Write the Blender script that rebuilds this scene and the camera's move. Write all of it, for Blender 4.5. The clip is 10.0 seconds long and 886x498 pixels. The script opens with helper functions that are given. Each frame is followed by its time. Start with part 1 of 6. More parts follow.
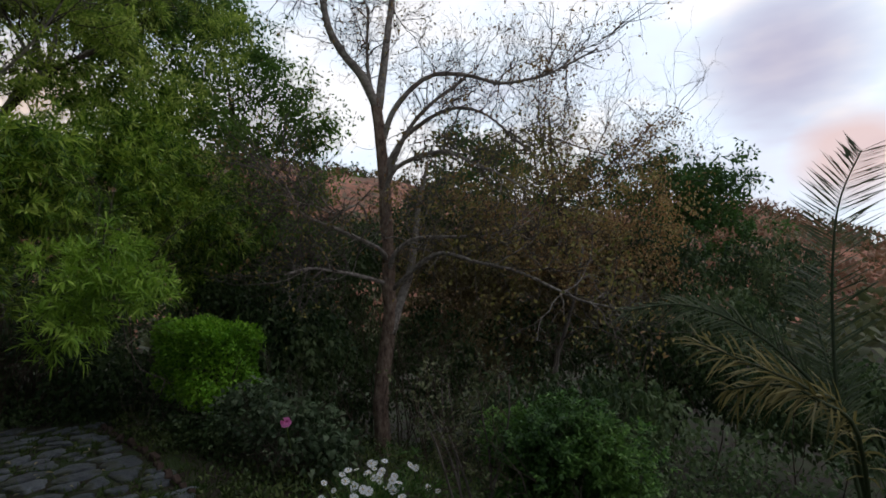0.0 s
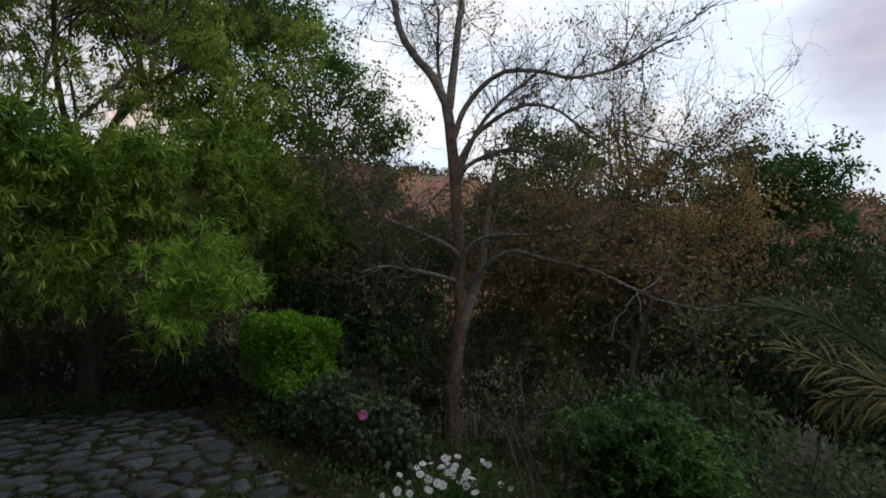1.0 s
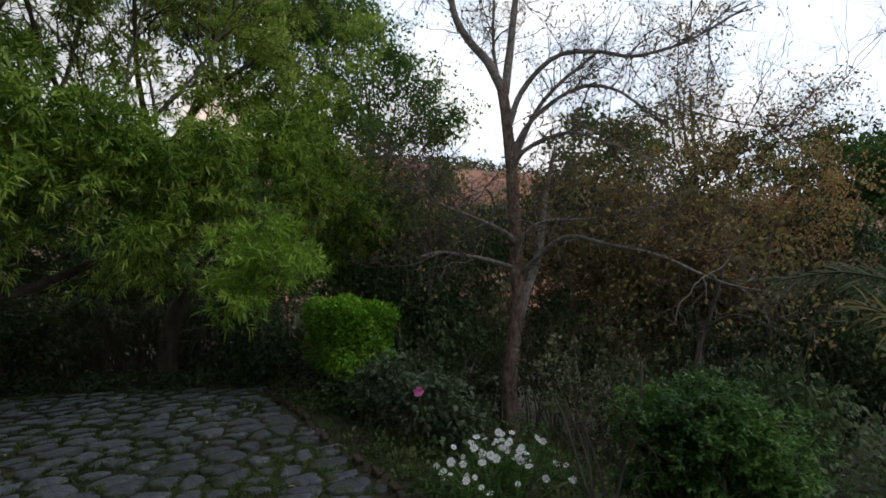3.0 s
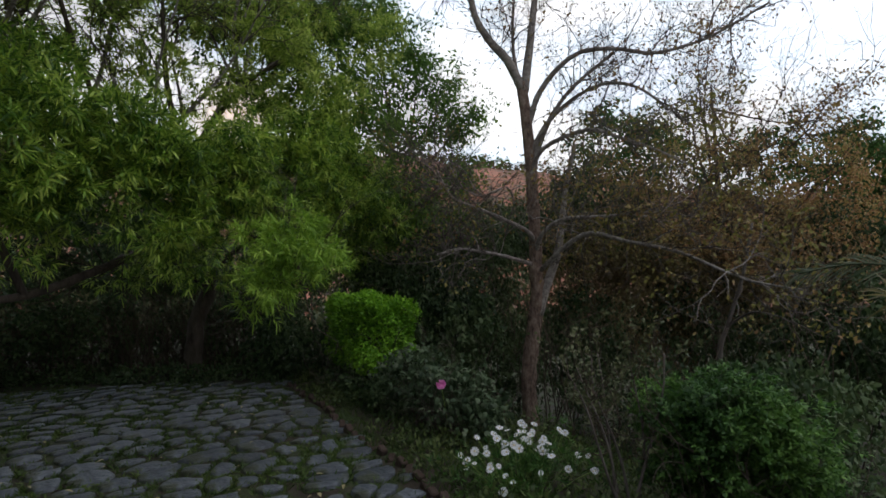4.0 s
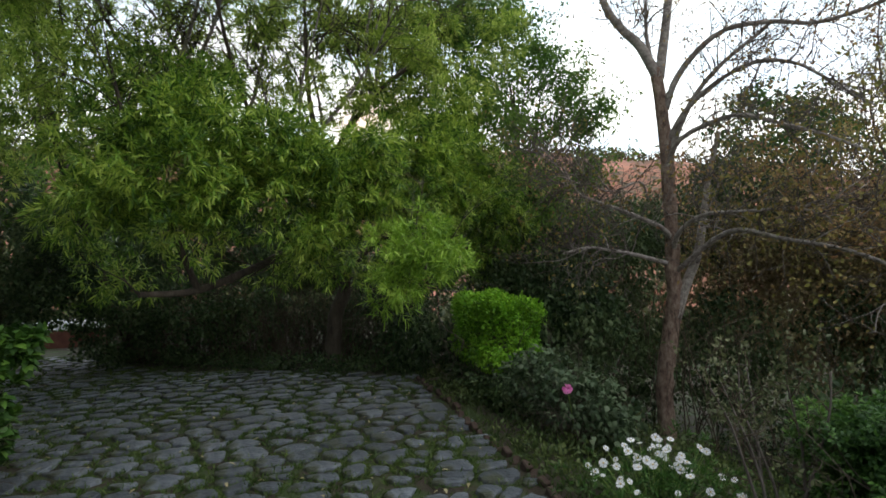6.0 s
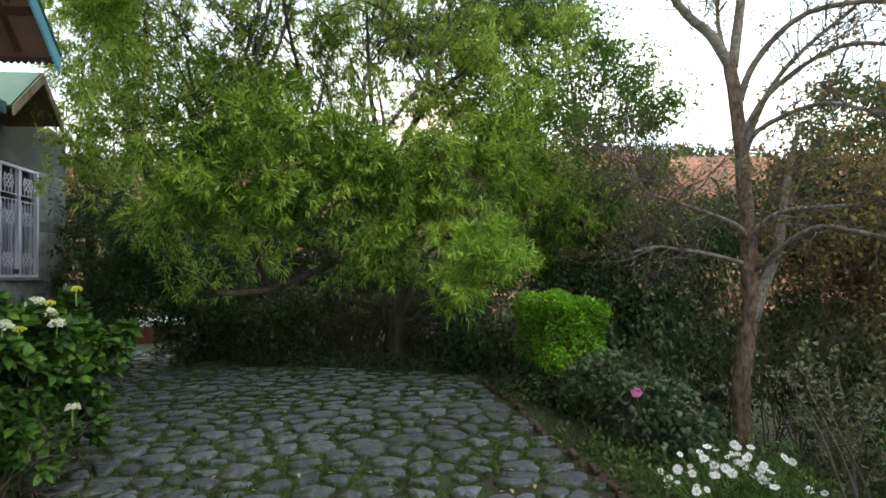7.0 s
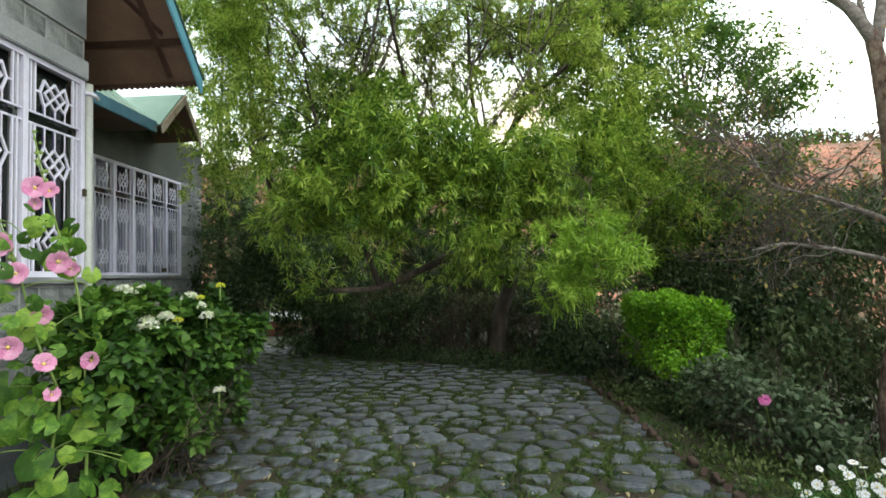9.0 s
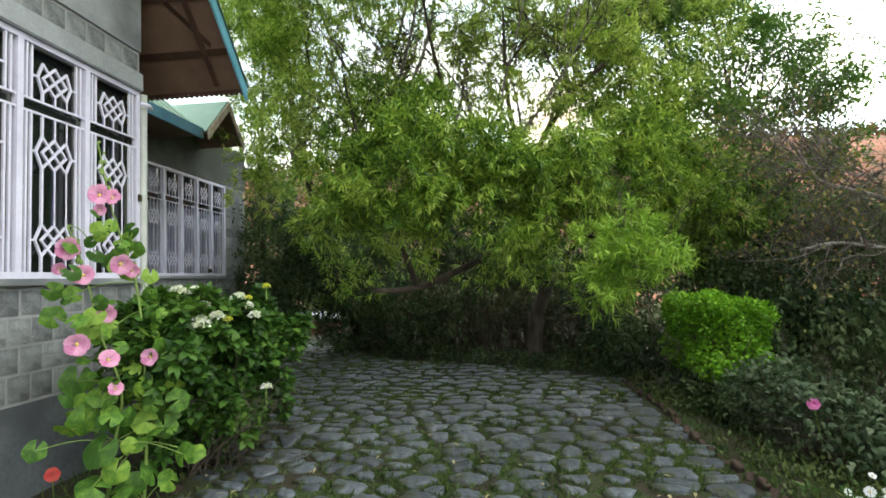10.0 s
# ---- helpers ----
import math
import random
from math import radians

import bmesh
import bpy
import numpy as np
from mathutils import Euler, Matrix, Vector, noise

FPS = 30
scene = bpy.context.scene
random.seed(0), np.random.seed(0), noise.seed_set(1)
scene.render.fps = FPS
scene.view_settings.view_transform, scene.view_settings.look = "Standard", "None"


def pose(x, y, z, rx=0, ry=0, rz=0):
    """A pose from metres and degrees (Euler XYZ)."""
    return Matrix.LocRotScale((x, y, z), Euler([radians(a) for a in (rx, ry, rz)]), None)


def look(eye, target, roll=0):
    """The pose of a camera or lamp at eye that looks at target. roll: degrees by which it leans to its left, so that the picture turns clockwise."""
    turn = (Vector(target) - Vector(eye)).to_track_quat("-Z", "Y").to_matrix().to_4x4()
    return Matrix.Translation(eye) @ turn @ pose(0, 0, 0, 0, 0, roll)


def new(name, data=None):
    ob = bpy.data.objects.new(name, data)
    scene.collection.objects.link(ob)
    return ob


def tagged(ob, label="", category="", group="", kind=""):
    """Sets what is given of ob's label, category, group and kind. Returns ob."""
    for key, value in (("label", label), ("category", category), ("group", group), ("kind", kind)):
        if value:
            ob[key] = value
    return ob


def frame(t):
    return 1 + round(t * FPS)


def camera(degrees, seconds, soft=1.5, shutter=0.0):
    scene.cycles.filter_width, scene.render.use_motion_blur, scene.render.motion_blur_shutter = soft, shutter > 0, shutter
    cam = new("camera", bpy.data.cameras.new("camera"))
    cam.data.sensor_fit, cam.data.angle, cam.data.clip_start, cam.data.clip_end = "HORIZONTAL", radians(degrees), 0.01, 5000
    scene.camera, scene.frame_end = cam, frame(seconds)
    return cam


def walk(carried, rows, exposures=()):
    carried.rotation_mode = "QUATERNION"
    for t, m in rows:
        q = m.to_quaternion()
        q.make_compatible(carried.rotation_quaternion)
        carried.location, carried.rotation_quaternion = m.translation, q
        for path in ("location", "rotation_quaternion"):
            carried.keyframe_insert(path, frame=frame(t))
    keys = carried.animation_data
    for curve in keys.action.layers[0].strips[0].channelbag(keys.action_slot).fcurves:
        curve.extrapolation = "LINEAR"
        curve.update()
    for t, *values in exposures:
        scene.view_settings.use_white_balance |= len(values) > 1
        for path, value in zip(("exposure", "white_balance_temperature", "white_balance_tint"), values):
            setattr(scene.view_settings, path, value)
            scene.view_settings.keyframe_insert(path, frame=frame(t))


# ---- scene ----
LENS = 80.65
cam = camera(LENS, 10.0, soft=1.7)
# seconds, place, turn about x, y and z in degrees
ROWS = [
    (0.0, -0.060, -0.022, 1.648, 92.33, 2.56, 45.42),
    (0.5, -0.056, -0.038, 1.656, 92.34, 2.49, 49.73),
    (1.0, -0.043, -0.061, 1.662, 92.34, 2.43, 53.04),
    (1.5, -0.043, -0.055, 1.641, 92.42, 2.48, 55.64),
    (2.0, -0.045, -0.031, 1.597, 92.43, 2.50, 57.32),
    (2.5, -0.040, -0.014, 1.548, 92.36, 2.44, 58.51),
    (4.0, 0.022, -0.121, 1.466, 92.34, 2.31, 61.30),
    (4.5, 0.015, -0.132, 1.485, 92.50, 2.20, 62.80),
    (5.0, -0.001, -0.105, 1.489, 92.55, 2.19, 66.77),
    (5.5, 0.014, -0.094, 1.512, 92.40, 2.04, 71.18),
    (7.0, 0.012, -0.151, 1.494, 92.75, 1.92, 81.36),
    (7.5, 0.020, -0.181, 1.488, 92.90, 1.92, 84.30),
    (8.0, 0.038, -0.213, 1.488, 92.91, 1.82, 87.47),
    (8.5, 0.051, -0.228, 1.481, 93.05, 1.81, 90.15),
    (9.0, 0.077, -0.256, 1.488, 93.04, 1.77, 91.87),
    (9.5, 0.109, -0.278, 1.491, 93.11, 1.77, 93.87),
    (10.0, 0.143, -0.286, 1.499, 93.12, 1.81, 95.63),
]
# seconds, stops, kelvin, tint
EXPOSURES = [(0.0, -1.40, 6500, 11), (1.5, -1.42, 6500, 11), (2.5, -1.20, 6500, 11), (4.5, -0.95, 6500, 11), (5.5, -0.6, 6600, 9), (7.0, 0.13, 6900, 2), (8.0, 0.31, 7000, 1), (10.0, 0.46, 7000, 1)]
walk(cam, [(t, pose(*row)) for t, *row in ROWS], EXPOSURES)

# ---- light ----
SUN_ELEVATION, SUN_HEADING = radians(50), radians(34)
world = bpy.data.worlds.new("dusk_sky")
scene.world = world
world.use_nodes = True
wn, wl = world.node_tree.nodes, world.node_tree.links
wn.clear()
w_out, w_bg = wn.new("ShaderNodeOutputWorld"), wn.new("ShaderNodeBackground")
w_sky = wn.new("ShaderNodeTexSky")
w_sky.sky_type, w_sky.sun_disc = "NISHITA", False
w_sky.sun_elevation, w_sky.sun_rotation = SUN_ELEVATION, SUN_HEADING
w_co = wn.new("ShaderNodeTexCoord")
w_map = wn.new("ShaderNodeMapping")
w_map.inputs["Scale"].default_value = (1.3, 1.3, 3.6)
w_map.inputs["Location"].default_value = (0.35, 0.2, 0.62)
w_noise = wn.new("ShaderNodeTexNoise")
w_noise.inputs["Scale"].default_value, w_noise.inputs["Detail"].default_value = 1.5, 5
w_ramp = wn.new("ShaderNodeValToRGB")
w_ramp.color_ramp.elements[0].position, w_ramp.color_ramp.elements[0].color = 0.36, (1, 1, 1, 1)
w_ramp.color_ramp.elements[1].position, w_ramp.color_ramp.elements[1].color = 0.66, (0, 0, 0, 1)
w_ramp.color_ramp.interpolation = "EASE"
for spot, col in ((0.46, (2.2, 2.2, 2.25, 1)), (0.54, (1.85, 2.1, 2.4, 1)), (0.62, (1.75, 1.86, 2.15, 1))):
    e = w_ramp.color_ramp.elements.new(spot)
    e.color = col
w_ramp.color_ramp.elements[0].color = (2.3, 2.3, 2.35, 1)
w_ramp.color_ramp.elements[-1].color = (1.45, 1.58, 1.95, 1)
# a warm patch standing in for the sunlit hillside, a mauve cloud and a peach bank further round; their edges follow the
# clouds
def sky_patch(below, way, reach, colour, strength):
    dot, soft, near, mix = wn.new("ShaderNodeVectorMath"), wn.new("ShaderNodeMath"), wn.new("ShaderNodeMapRange"), wn.new("ShaderNodeMix")
    dot.operation, soft.operation, mix.data_type = "DOT_PRODUCT", "MULTIPLY_ADD", "RGBA"
    dot.inputs[1].default_value = Vector(way).normalized()
    soft.inputs[1].default_value = (1 - reach) * 2.5
    near.inputs[1].default_value, near.inputs[2].default_value, near.inputs[4].default_value = 1 + (1 - reach) * 0.3, 1 + (1 - reach) * 1.3, strength
    mix.inputs[7].default_value = (*colour, 1)
    wl.new(w_co.outputs["Generated"], dot.inputs[0])
    wl.new(w_noise.outputs["Fac"], soft.inputs[0])
    wl.new(dot.outputs["Value"], soft.inputs[2])
    wl.new(soft.outputs[0], near.inputs[0])
    wl.new(near.outputs[0], mix.inputs[0])
    wl.new(below, mix.inputs[6])
    return mix.outputs[2]


# the evening side of the sky is brighter than the side behind
w_side = wn.new("ShaderNodeVectorMath")
w_side.operation = "DOT_PRODUCT"
w_side.inputs[1].default_value = (-0.62, 0.78, 0.1)
w_even = wn.new("ShaderNodeMapRange")
w_even.inputs[1].default_value, w_even.inputs[2].default_value, w_even.inputs[3].default_value, w_even.inputs[4].default_value = -1.0, 1.0, 0.54, 1.50
w_grade = wn.new("ShaderNodeVectorMath")
w_grade.operation = "SCALE"
w_mix = wn.new("ShaderNodeMix")
w_mix.data_type = "RGBA"
w_mix.inputs[0].default_value = 0.85
w_gain = wn.new("ShaderNodeVectorMath")
w_gain.operation = "SCALE"
w_gain.inputs[3].default_value = 0.12
wl.new(w_co.outputs["Generated"], w_map.inputs["Vector"])
wl.new(w_map.outputs[0], w_noise.inputs["Vector"])
wl.new(w_noise.outputs["Fac"], w_ramp.inputs[0])
wl.new(w_co.outputs["Generated"], w_side.inputs[0])
wl.new(w_side.outputs["Value"], w_even.inputs[0])
wl.new(w_ramp.outputs[0], w_grade.inputs[0])
wl.new(w_even.outputs[0], w_grade.inputs[3])
w_last = sky_patch(w_grade.outputs[0], (-0.951, 0.129, 0.28), 0.996, (2.6, 1.7, 1.1), 0.9)
w_last = sky_patch(w_last, (-0.187, 0.935, 0.302), 0.991, (1.42, 1.28, 1.70), 0.85)
w_last = sky_patch(w_last, (-0.115, 0.983, 0.145), 0.9965, (2.5, 1.75, 1.6), 0.8)
wl.new(w_sky.outputs[0], w_gain.inputs[0])
wl.new(w_gain.outputs[0], w_mix.inputs[6])
wl.new(w_last, w_mix.inputs[7])
wl.new(w_mix.outputs[2], w_bg.inputs["Color"])
w_bg.inputs["Strength"].default_value = 1.0
wl.new(w_bg.outputs[0], w_out.inputs[0])

sun = new("sun", bpy.data.lights.new("sun", "SUN"))
sun.data.energy, sun.data.angle, sun.data.color = 0.9, radians(45), (1.0, 0.93, 0.86)
sun.matrix_world = look((0, 0, 30), (-30 * math.sin(SUN_HEADING), -30 * math.cos(SUN_HEADING), 30 - 30 * math.tan(SUN_ELEVATION)))


# ---- materials ----
def material(name, colours, scale=8.0, rough=0.8, bump=0.0, bump_scale=60.0, island=0.0, stretch=(1, 1, 1), glow_through=0.0, metal=0.0, spec=0.3, coord="Object", stain=None, pieces=0.0):
    """Two noises mix the colours; island shifts value piece by piece; glow_through lets light pass, as in leaves."""
    m = bpy.data.materials.new(name)
    m.use_nodes = True
    n, l = m.node_tree.nodes, m.node_tree.links
    n.clear()
    out, bsdf = n.new("ShaderNodeOutputMaterial"), n.new("ShaderNodeBsdfPrincipled")
    co, mp = n.new("ShaderNodeTexCoord"), n.new("ShaderNodeMapping")
    mp.inputs["Scale"].default_value = stretch
    l.new(co.outputs[coord], mp.inputs["Vector"])
    big, fine = n.new("ShaderNodeTexNoise"), n.new("ShaderNodeTexNoise")
    big.inputs["Scale"].default_value, big.inputs["Detail"].default_value = scale, 4
    fine.inputs["Scale"].default_value, fine.inputs["Detail"].default_value = bump_scale, 3
    for t in (big, fine):
        l.new(mp.outputs[0], t.inputs["Vector"])
    add = n.new("ShaderNodeMath")
    add.operation = "MULTIPLY_ADD"
    add.inputs[1].default_value = 0.35
    l.new(fine.outputs["Fac"], add.inputs[0])
    l.new(big.outputs["Fac"], add.inputs[2])
    last = add.outputs[0]
    shift = n.new("ShaderNodeMath")
    shift.operation = "ADD"
    shift.inputs[1].default_value = -0.17
    l.new(last, shift.inputs[0])
    last = shift.outputs[0]
    if pieces:
        info, pm = n.new("ShaderNodeObjectInfo"), n.new("ShaderNodeMath")
        pm.operation = "MULTIPLY_ADD"
        pm.inputs[1].default_value = pieces
        sub = n.new("ShaderNodeMath")
        sub.operation = "SUBTRACT"
        sub.inputs[1].default_value = pieces * 0.5
        l.new(last, sub.inputs[0])
        l.new(info.outputs["Random"], pm.inputs[0])
        l.new(sub.outputs[0], pm.inputs[2])
        last = pm.outputs[0]
    if island:
        geo = n.new("ShaderNodeNewGeometry")
        isl = n.new("ShaderNodeMath")
        isl.operation = "MULTIPLY_ADD"
        isl.inputs[1].default_value = island
        l.new(geo.outputs["Random Per Island"], isl.inputs[0])
        sub = n.new("ShaderNodeMath")
        sub.operation = "SUBTRACT"
        sub.inputs[1].default_value = island * 0.5
        l.new(last, sub.inputs[0])
        l.new(sub.outputs[0], isl.inputs[2])
        last = isl.outputs[0]
    ramp = n.new("ShaderNodeValToRGB")
    els = ramp.color_ramp.elements
    while len(els) < len(colours):
        els.new(0.5)
    for i, c in enumerate(colours):
        els[i].position = 0.28 + 0.46 * i / max(1, len(colours) - 1)
        els[i].color = (*c, 1)
    l.new(last, ramp.inputs[0])
    colour = ramp.outputs[0]
    if stain:
        st = n.new("ShaderNodeTexNoise")
        st.inputs["Scale"].default_value, st.inputs["Detail"].default_value = stain[0], 6
        l.new(mp.outputs[0], st.inputs["Vector"])
        sr = n.new("ShaderNodeValToRGB")
        sr.color_ramp.elements[0].position, sr.color_ramp.elements[1].position = stain[2], stain[2] + 0.12
        l.new(st.outputs["Fac"], sr.inputs[0])
        mx = n.new("ShaderNodeMix")
        mx.data_type = "RGBA"
        l.new(sr.outputs[0], mx.inputs[0])
        l.new(colour, mx.inputs[6])
        mx.inputs[7].default_value = (*stain[1], 1)
        colour = mx.outputs[2]
    l.new(colour, bsdf.inputs["Base Color"])
    bsdf.inputs["Roughness"].default_value, bsdf.inputs["Metallic"].default_value = rough, metal
    bsdf.inputs["Specular IOR Level"].default_value = spec
    if bump:
        bp = n.new("ShaderNodeBump")
        bp.inputs["Strength"].default_value, bp.inputs["Distance"].default_value = bump, 0.02
        l.new(fine.outputs["Fac"], bp.inputs["Height"])
        l.new(bp.outputs[0], bsdf.inputs["Normal"])
    if glow_through:
        tr, mix = n.new("ShaderNodeBsdfTranslucent"), n.new("ShaderNodeMixShader")
        mix.inputs[0].default_value = glow_through
        l.new(colour, tr.inputs["Color"])
        l.new(bsdf.outputs[0], mix.inputs[1])
        l.new(tr.outputs[0], mix.inputs[2])
        l.new(mix.outputs[0], out.inputs[0])
    else:
        l.new(bsdf.outputs[0], out.inputs[0])
    return m


M_SOIL = material("soil", [(0.018, 0.014, 0.010), (0.034, 0.026, 0.018), (0.030, 0.042, 0.014)], 1.6, 0.95, 0.6, 40, stain=(3.0, (0.030, 0.048, 0.014), 0.48))
# dry brown slope; the pink of low evening light is in its colour
M_HILL = material("evening_lit_dry_hillside", [(0.14, 0.08, 0.055), (0.34, 0.15, 0.10), (0.46, 0.21, 0.14)], 0.22, 0.95, 0, 1.8, coord="Object", stain=(1.1, (0.13, 0.105, 0.07), 0.50))
M_STONE = material("field_stone", [(0.028, 0.034, 0.043), (0.060, 0.071, 0.087), (0.138, 0.157, 0.185)], 6.0, 0.55, 0.8, 38, spec=0.45, island=0.2, pieces=0.3, stain=(5.0, (0.030, 0.036, 0.020), 0.49))
M_BARK = material("grey_brown_bark", [(0.07, 0.045, 0.036), (0.21, 0.145, 0.115), (0.33, 0.26, 0.21)], 20, 0.9, 1.0, 55, stretch=(1, 1, 0.5), stain=(13.0, (0.34, 0.31, 0.27), 0.64))
M_LIMB = material("pale_limb_bark", [(0.15, 0.13, 0.115), (0.29, 0.26, 0.24), (0.44, 0.41, 0.37)], 18, 0.9, 0.9, 55)
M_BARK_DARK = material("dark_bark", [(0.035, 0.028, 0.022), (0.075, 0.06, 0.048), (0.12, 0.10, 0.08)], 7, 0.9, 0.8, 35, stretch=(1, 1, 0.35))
M_TWIG = material("dry_twig", [(0.085, 0.072, 0.064), (0.16, 0.14, 0.125)], 5, 0.9)
M_STEM = material("brown_stem", [(0.05, 0.038, 0.028), (0.11, 0.085, 0.06)], 5, 0.9)
LEAF = dict(rough=0.55, glow_through=0.35, spec=0.35)
M_WILLOW = material("willow_leaf", [(0.05, 0.12, 0.018), (0.20, 0.35, 0.042), (0.47, 0.60, 0.11)], 2.0, rough=0.45, island=0.55, glow_through=0.40, spec=0.45)
# willow leaf lightened for sky light coming through the upper crown
M_WILLOW_LIT = material("sky_lit_willow_leaf", [(0.10, 0.18, 0.028), (0.30, 0.43, 0.065), (0.56, 0.66, 0.16)], 2.0, rough=0.5, island=0.5, glow_through=0.5, spec=0.4)
M_WILLOW_NEW = material("young_willow_leaf", [(0.12, 0.23, 0.025), (0.22, 0.38, 0.04), (0.36, 0.52, 0.08)], 1.2, island=0.35, **LEAF)
M_BROAD = material("broad_leaf", [(0.045, 0.11, 0.016), (0.11, 0.22, 0.03), (0.21, 0.34, 0.06)], 0.8, island=0.35, **LEAF)
M_IVY = material("thicket_leaf", [(0.019, 0.042, 0.015), (0.048, 0.088, 0.029), (0.11, 0.155, 0.064)], 0.7, island=0.4, **LEAF)
M_THICKET_DRY = material("dry_thicket_leaf", [(0.13, 0.10, 0.055), (0.24, 0.18, 0.09), (0.30, 0.27, 0.12)], 0.8, island=0.4, **LEAF)
M_RUST = material("rust_leaf", [(0.22, 0.12, 0.06), (0.40, 0.25, 0.10), (0.44, 0.38, 0.13)], 0.8, island=0.4, **LEAF)
M_OLIVE = material("fading_leaf", [(0.16, 0.17, 0.045), (0.28, 0.25, 0.07), (0.32, 0.18, 0.09)], 0.8, island=0.4, **LEAF)
M_HEDGE = material("clipped_hedge_leaf", [(0.07, 0.19, 0.012), (0.18, 0.40, 0.024), (0.32, 0.57, 0.055)], 1.5, island=0.35, **LEAF)
M_BUSH = material("green_bush_leaf", [(0.025, 0.07, 0.016), (0.05, 0.125, 0.022), (0.085, 0.18, 0.035)], 1.5, island=0.35, **LEAF)
M_HYDRANGEA = material("hydrangea_leaf", [(0.019, 0.055, 0.010), (0.05, 0.13, 0.018), (0.12, 0.235, 0.035)], 1.8, island=0.4, **LEAF)
M_GARDEN_BUSH = material("garden_bush_leaf", [(0.028, 0.078, 0.018), (0.08, 0.18, 0.035), (0.17, 0.31, 0.065)], 1.5, island=0.35, **LEAF)
M_SPARSE = material("grey_green_leaf", [(0.06, 0.075, 0.03), (0.11, 0.125, 0.055), (0.17, 0.18, 0.09)], 1.5, island=0.35, **LEAF)
M_ROSE_LEAF = material("rose_leaf", [(0.028, 0.052, 0.024), (0.06, 0.10, 0.045), (0.13, 0.17, 0.095)], 1.5, island=0.4, **LEAF)
M_WEED = material("weed_leaf", [(0.028, 0.05, 0.015), (0.065, 0.10, 0.028), (0.135, 0.17, 0.055)], 1.2, island=0.4, **LEAF)
M_PALM = material("palm_leaflet", [(0.03, 0.05, 0.022), (0.06, 0.085, 0.04), (0.12, 0.14, 0.075)], 1.5, island=0.3, **LEAF)
M_PALM_OLD = material("yellowed_palm_leaflet", [(0.07, 0.075, 0.025), (0.16, 0.14, 0.045), (0.27, 0.23, 0.08)], 1.5, island=0.3, **LEAF)
M_DEAD = material("fallen_leaf", [(0.30, 0.26, 0.13), (0.42, 0.36, 0.2)], 2, island=0.3, **LEAF)
M_GRASS = material("grass_blade", [(0.028, 0.058, 0.011), (0.058, 0.105, 0.020), (0.11, 0.15, 0.04)], 1.5, island=0.4, **LEAF)


# ---- builders ----
def part(name, data, mat, parent=None, label="", at=None):
    """Links a bmesh or a mesh as one mesh object, under a thing or a part."""
    if isinstance(data, bmesh.types.BMesh):
        me = bpy.data.meshes.new(name)
        data.to_mesh(me)
        data.free()
    else:
        me = data
    if mat is not None and not me.materials:
        me.materials.append(mat)
    ob = new(name, me)
    if at is not None:
        ob.matrix_basis = at
    if parent is not None:
        ob.parent = parent
    if label:
        ob["label"] = label
    return ob


def thing(name, at, label, category, group="", kind=""):
    ob = new(name)
    ob.empty_display_size = 0.1
    ob.matrix_basis = at if isinstance(at, Matrix) else Matrix.Translation(at)
    return tagged(ob, label, category, group, kind)


def mesh_from(name, verts, faces):
    """A mesh from arrays of places and of equal-sized faces."""
    me = bpy.data.meshes.new(name)
    verts, faces = np.asarray(verts, np.float32), np.asarray(faces, np.int32)
    k = faces.shape[1]
    me.vertices.add(len(verts))
    me.vertices.foreach_set("co", verts.ravel())
    me.loops.add(faces.size)
    me.loops.foreach_set("vertex_index", faces.ravel())
    me.polygons.add(len(faces))
    me.polygons.foreach_set("loop_start", np.arange(0, faces.size, k, dtype=np.int32))
    me.update(calc_edges=True)
    me.validate()
    return me


def unit(v):
    return v / np.maximum(np.linalg.norm(v, axis=-1, keepdims=True), 1e-9)


def leaf_mesh(name, rng, at, way, length, width, fold=0.25, curl=0.15, belly=0.42, flat=0.0):
    """Many leaves: each a folded blade of four triangles from its stalk (at) along its way. flat: how far they turn their faces up."""
    n = len(at)
    way = unit(way)
    side = unit(np.cross(way, rng.normal(size=(n, 3)) * (1 - flat) + np.array([0, 0, 1.0]) * flat * 2))
    face = np.cross(side, way)
    ln = (length * rng.uniform(0.65, 1.25, n))[:, None]
    wd = (width * rng.uniform(0.7, 1.2, n))[:, None]
    mid1, mid2 = at + way * ln * (belly - 0.18), at + way * ln * (belly + 0.2) - face * ln * curl * 0.4
    v = np.stack([at, mid1 + side * wd * 0.42 + face * wd * fold, mid1 - side * wd * 0.42 + face * wd * fold,
                  mid2 + side * wd * 0.40 + face * wd * fold, mid2 - side * wd * 0.40 + face * wd * fold, at + way * ln - face * ln * curl], 1)
    base = (np.arange(n) * 6)[:, None, None]
    tri = np.array([[0, 1, 2], [1, 3, 2], [2, 3, 4], [3, 5, 4]])[None] + base
    return mesh_from(name, v.reshape(-1, 3), tri.reshape(-1, 3))


def in_ball(rng, n, shell=0.0):
    d = unit(rng.normal(size=(n, 3)))
    return d * (shell + (1 - shell) * rng.uniform(0, 1, n) ** (1 / 2.2))[:, None], d


def clump_leaves(name, rng, clumps, per, length, width, spread=0.5, droop=0.4, shell=0.35, **kw):
    """Leaves in loose clumps; clumps are rows of centre and radii. Leaves point outwards and droop."""
    ats, ways = [], []
    for c in clumps:
        n = max(3, int(per * rng.uniform(0.7, 1.3)))
        p, d = in_ball(rng, n, shell)
        ats.append(np.array(c[:3]) + p * np.array(c[3:6]))
        ways.append(d * spread + rng.normal(size=(n, 3)) * 0.45 + np.array([0, 0, -droop]))
    return leaf_mesh(name, rng, np.concatenate(ats), np.concatenate(ways), length, width, **kw)


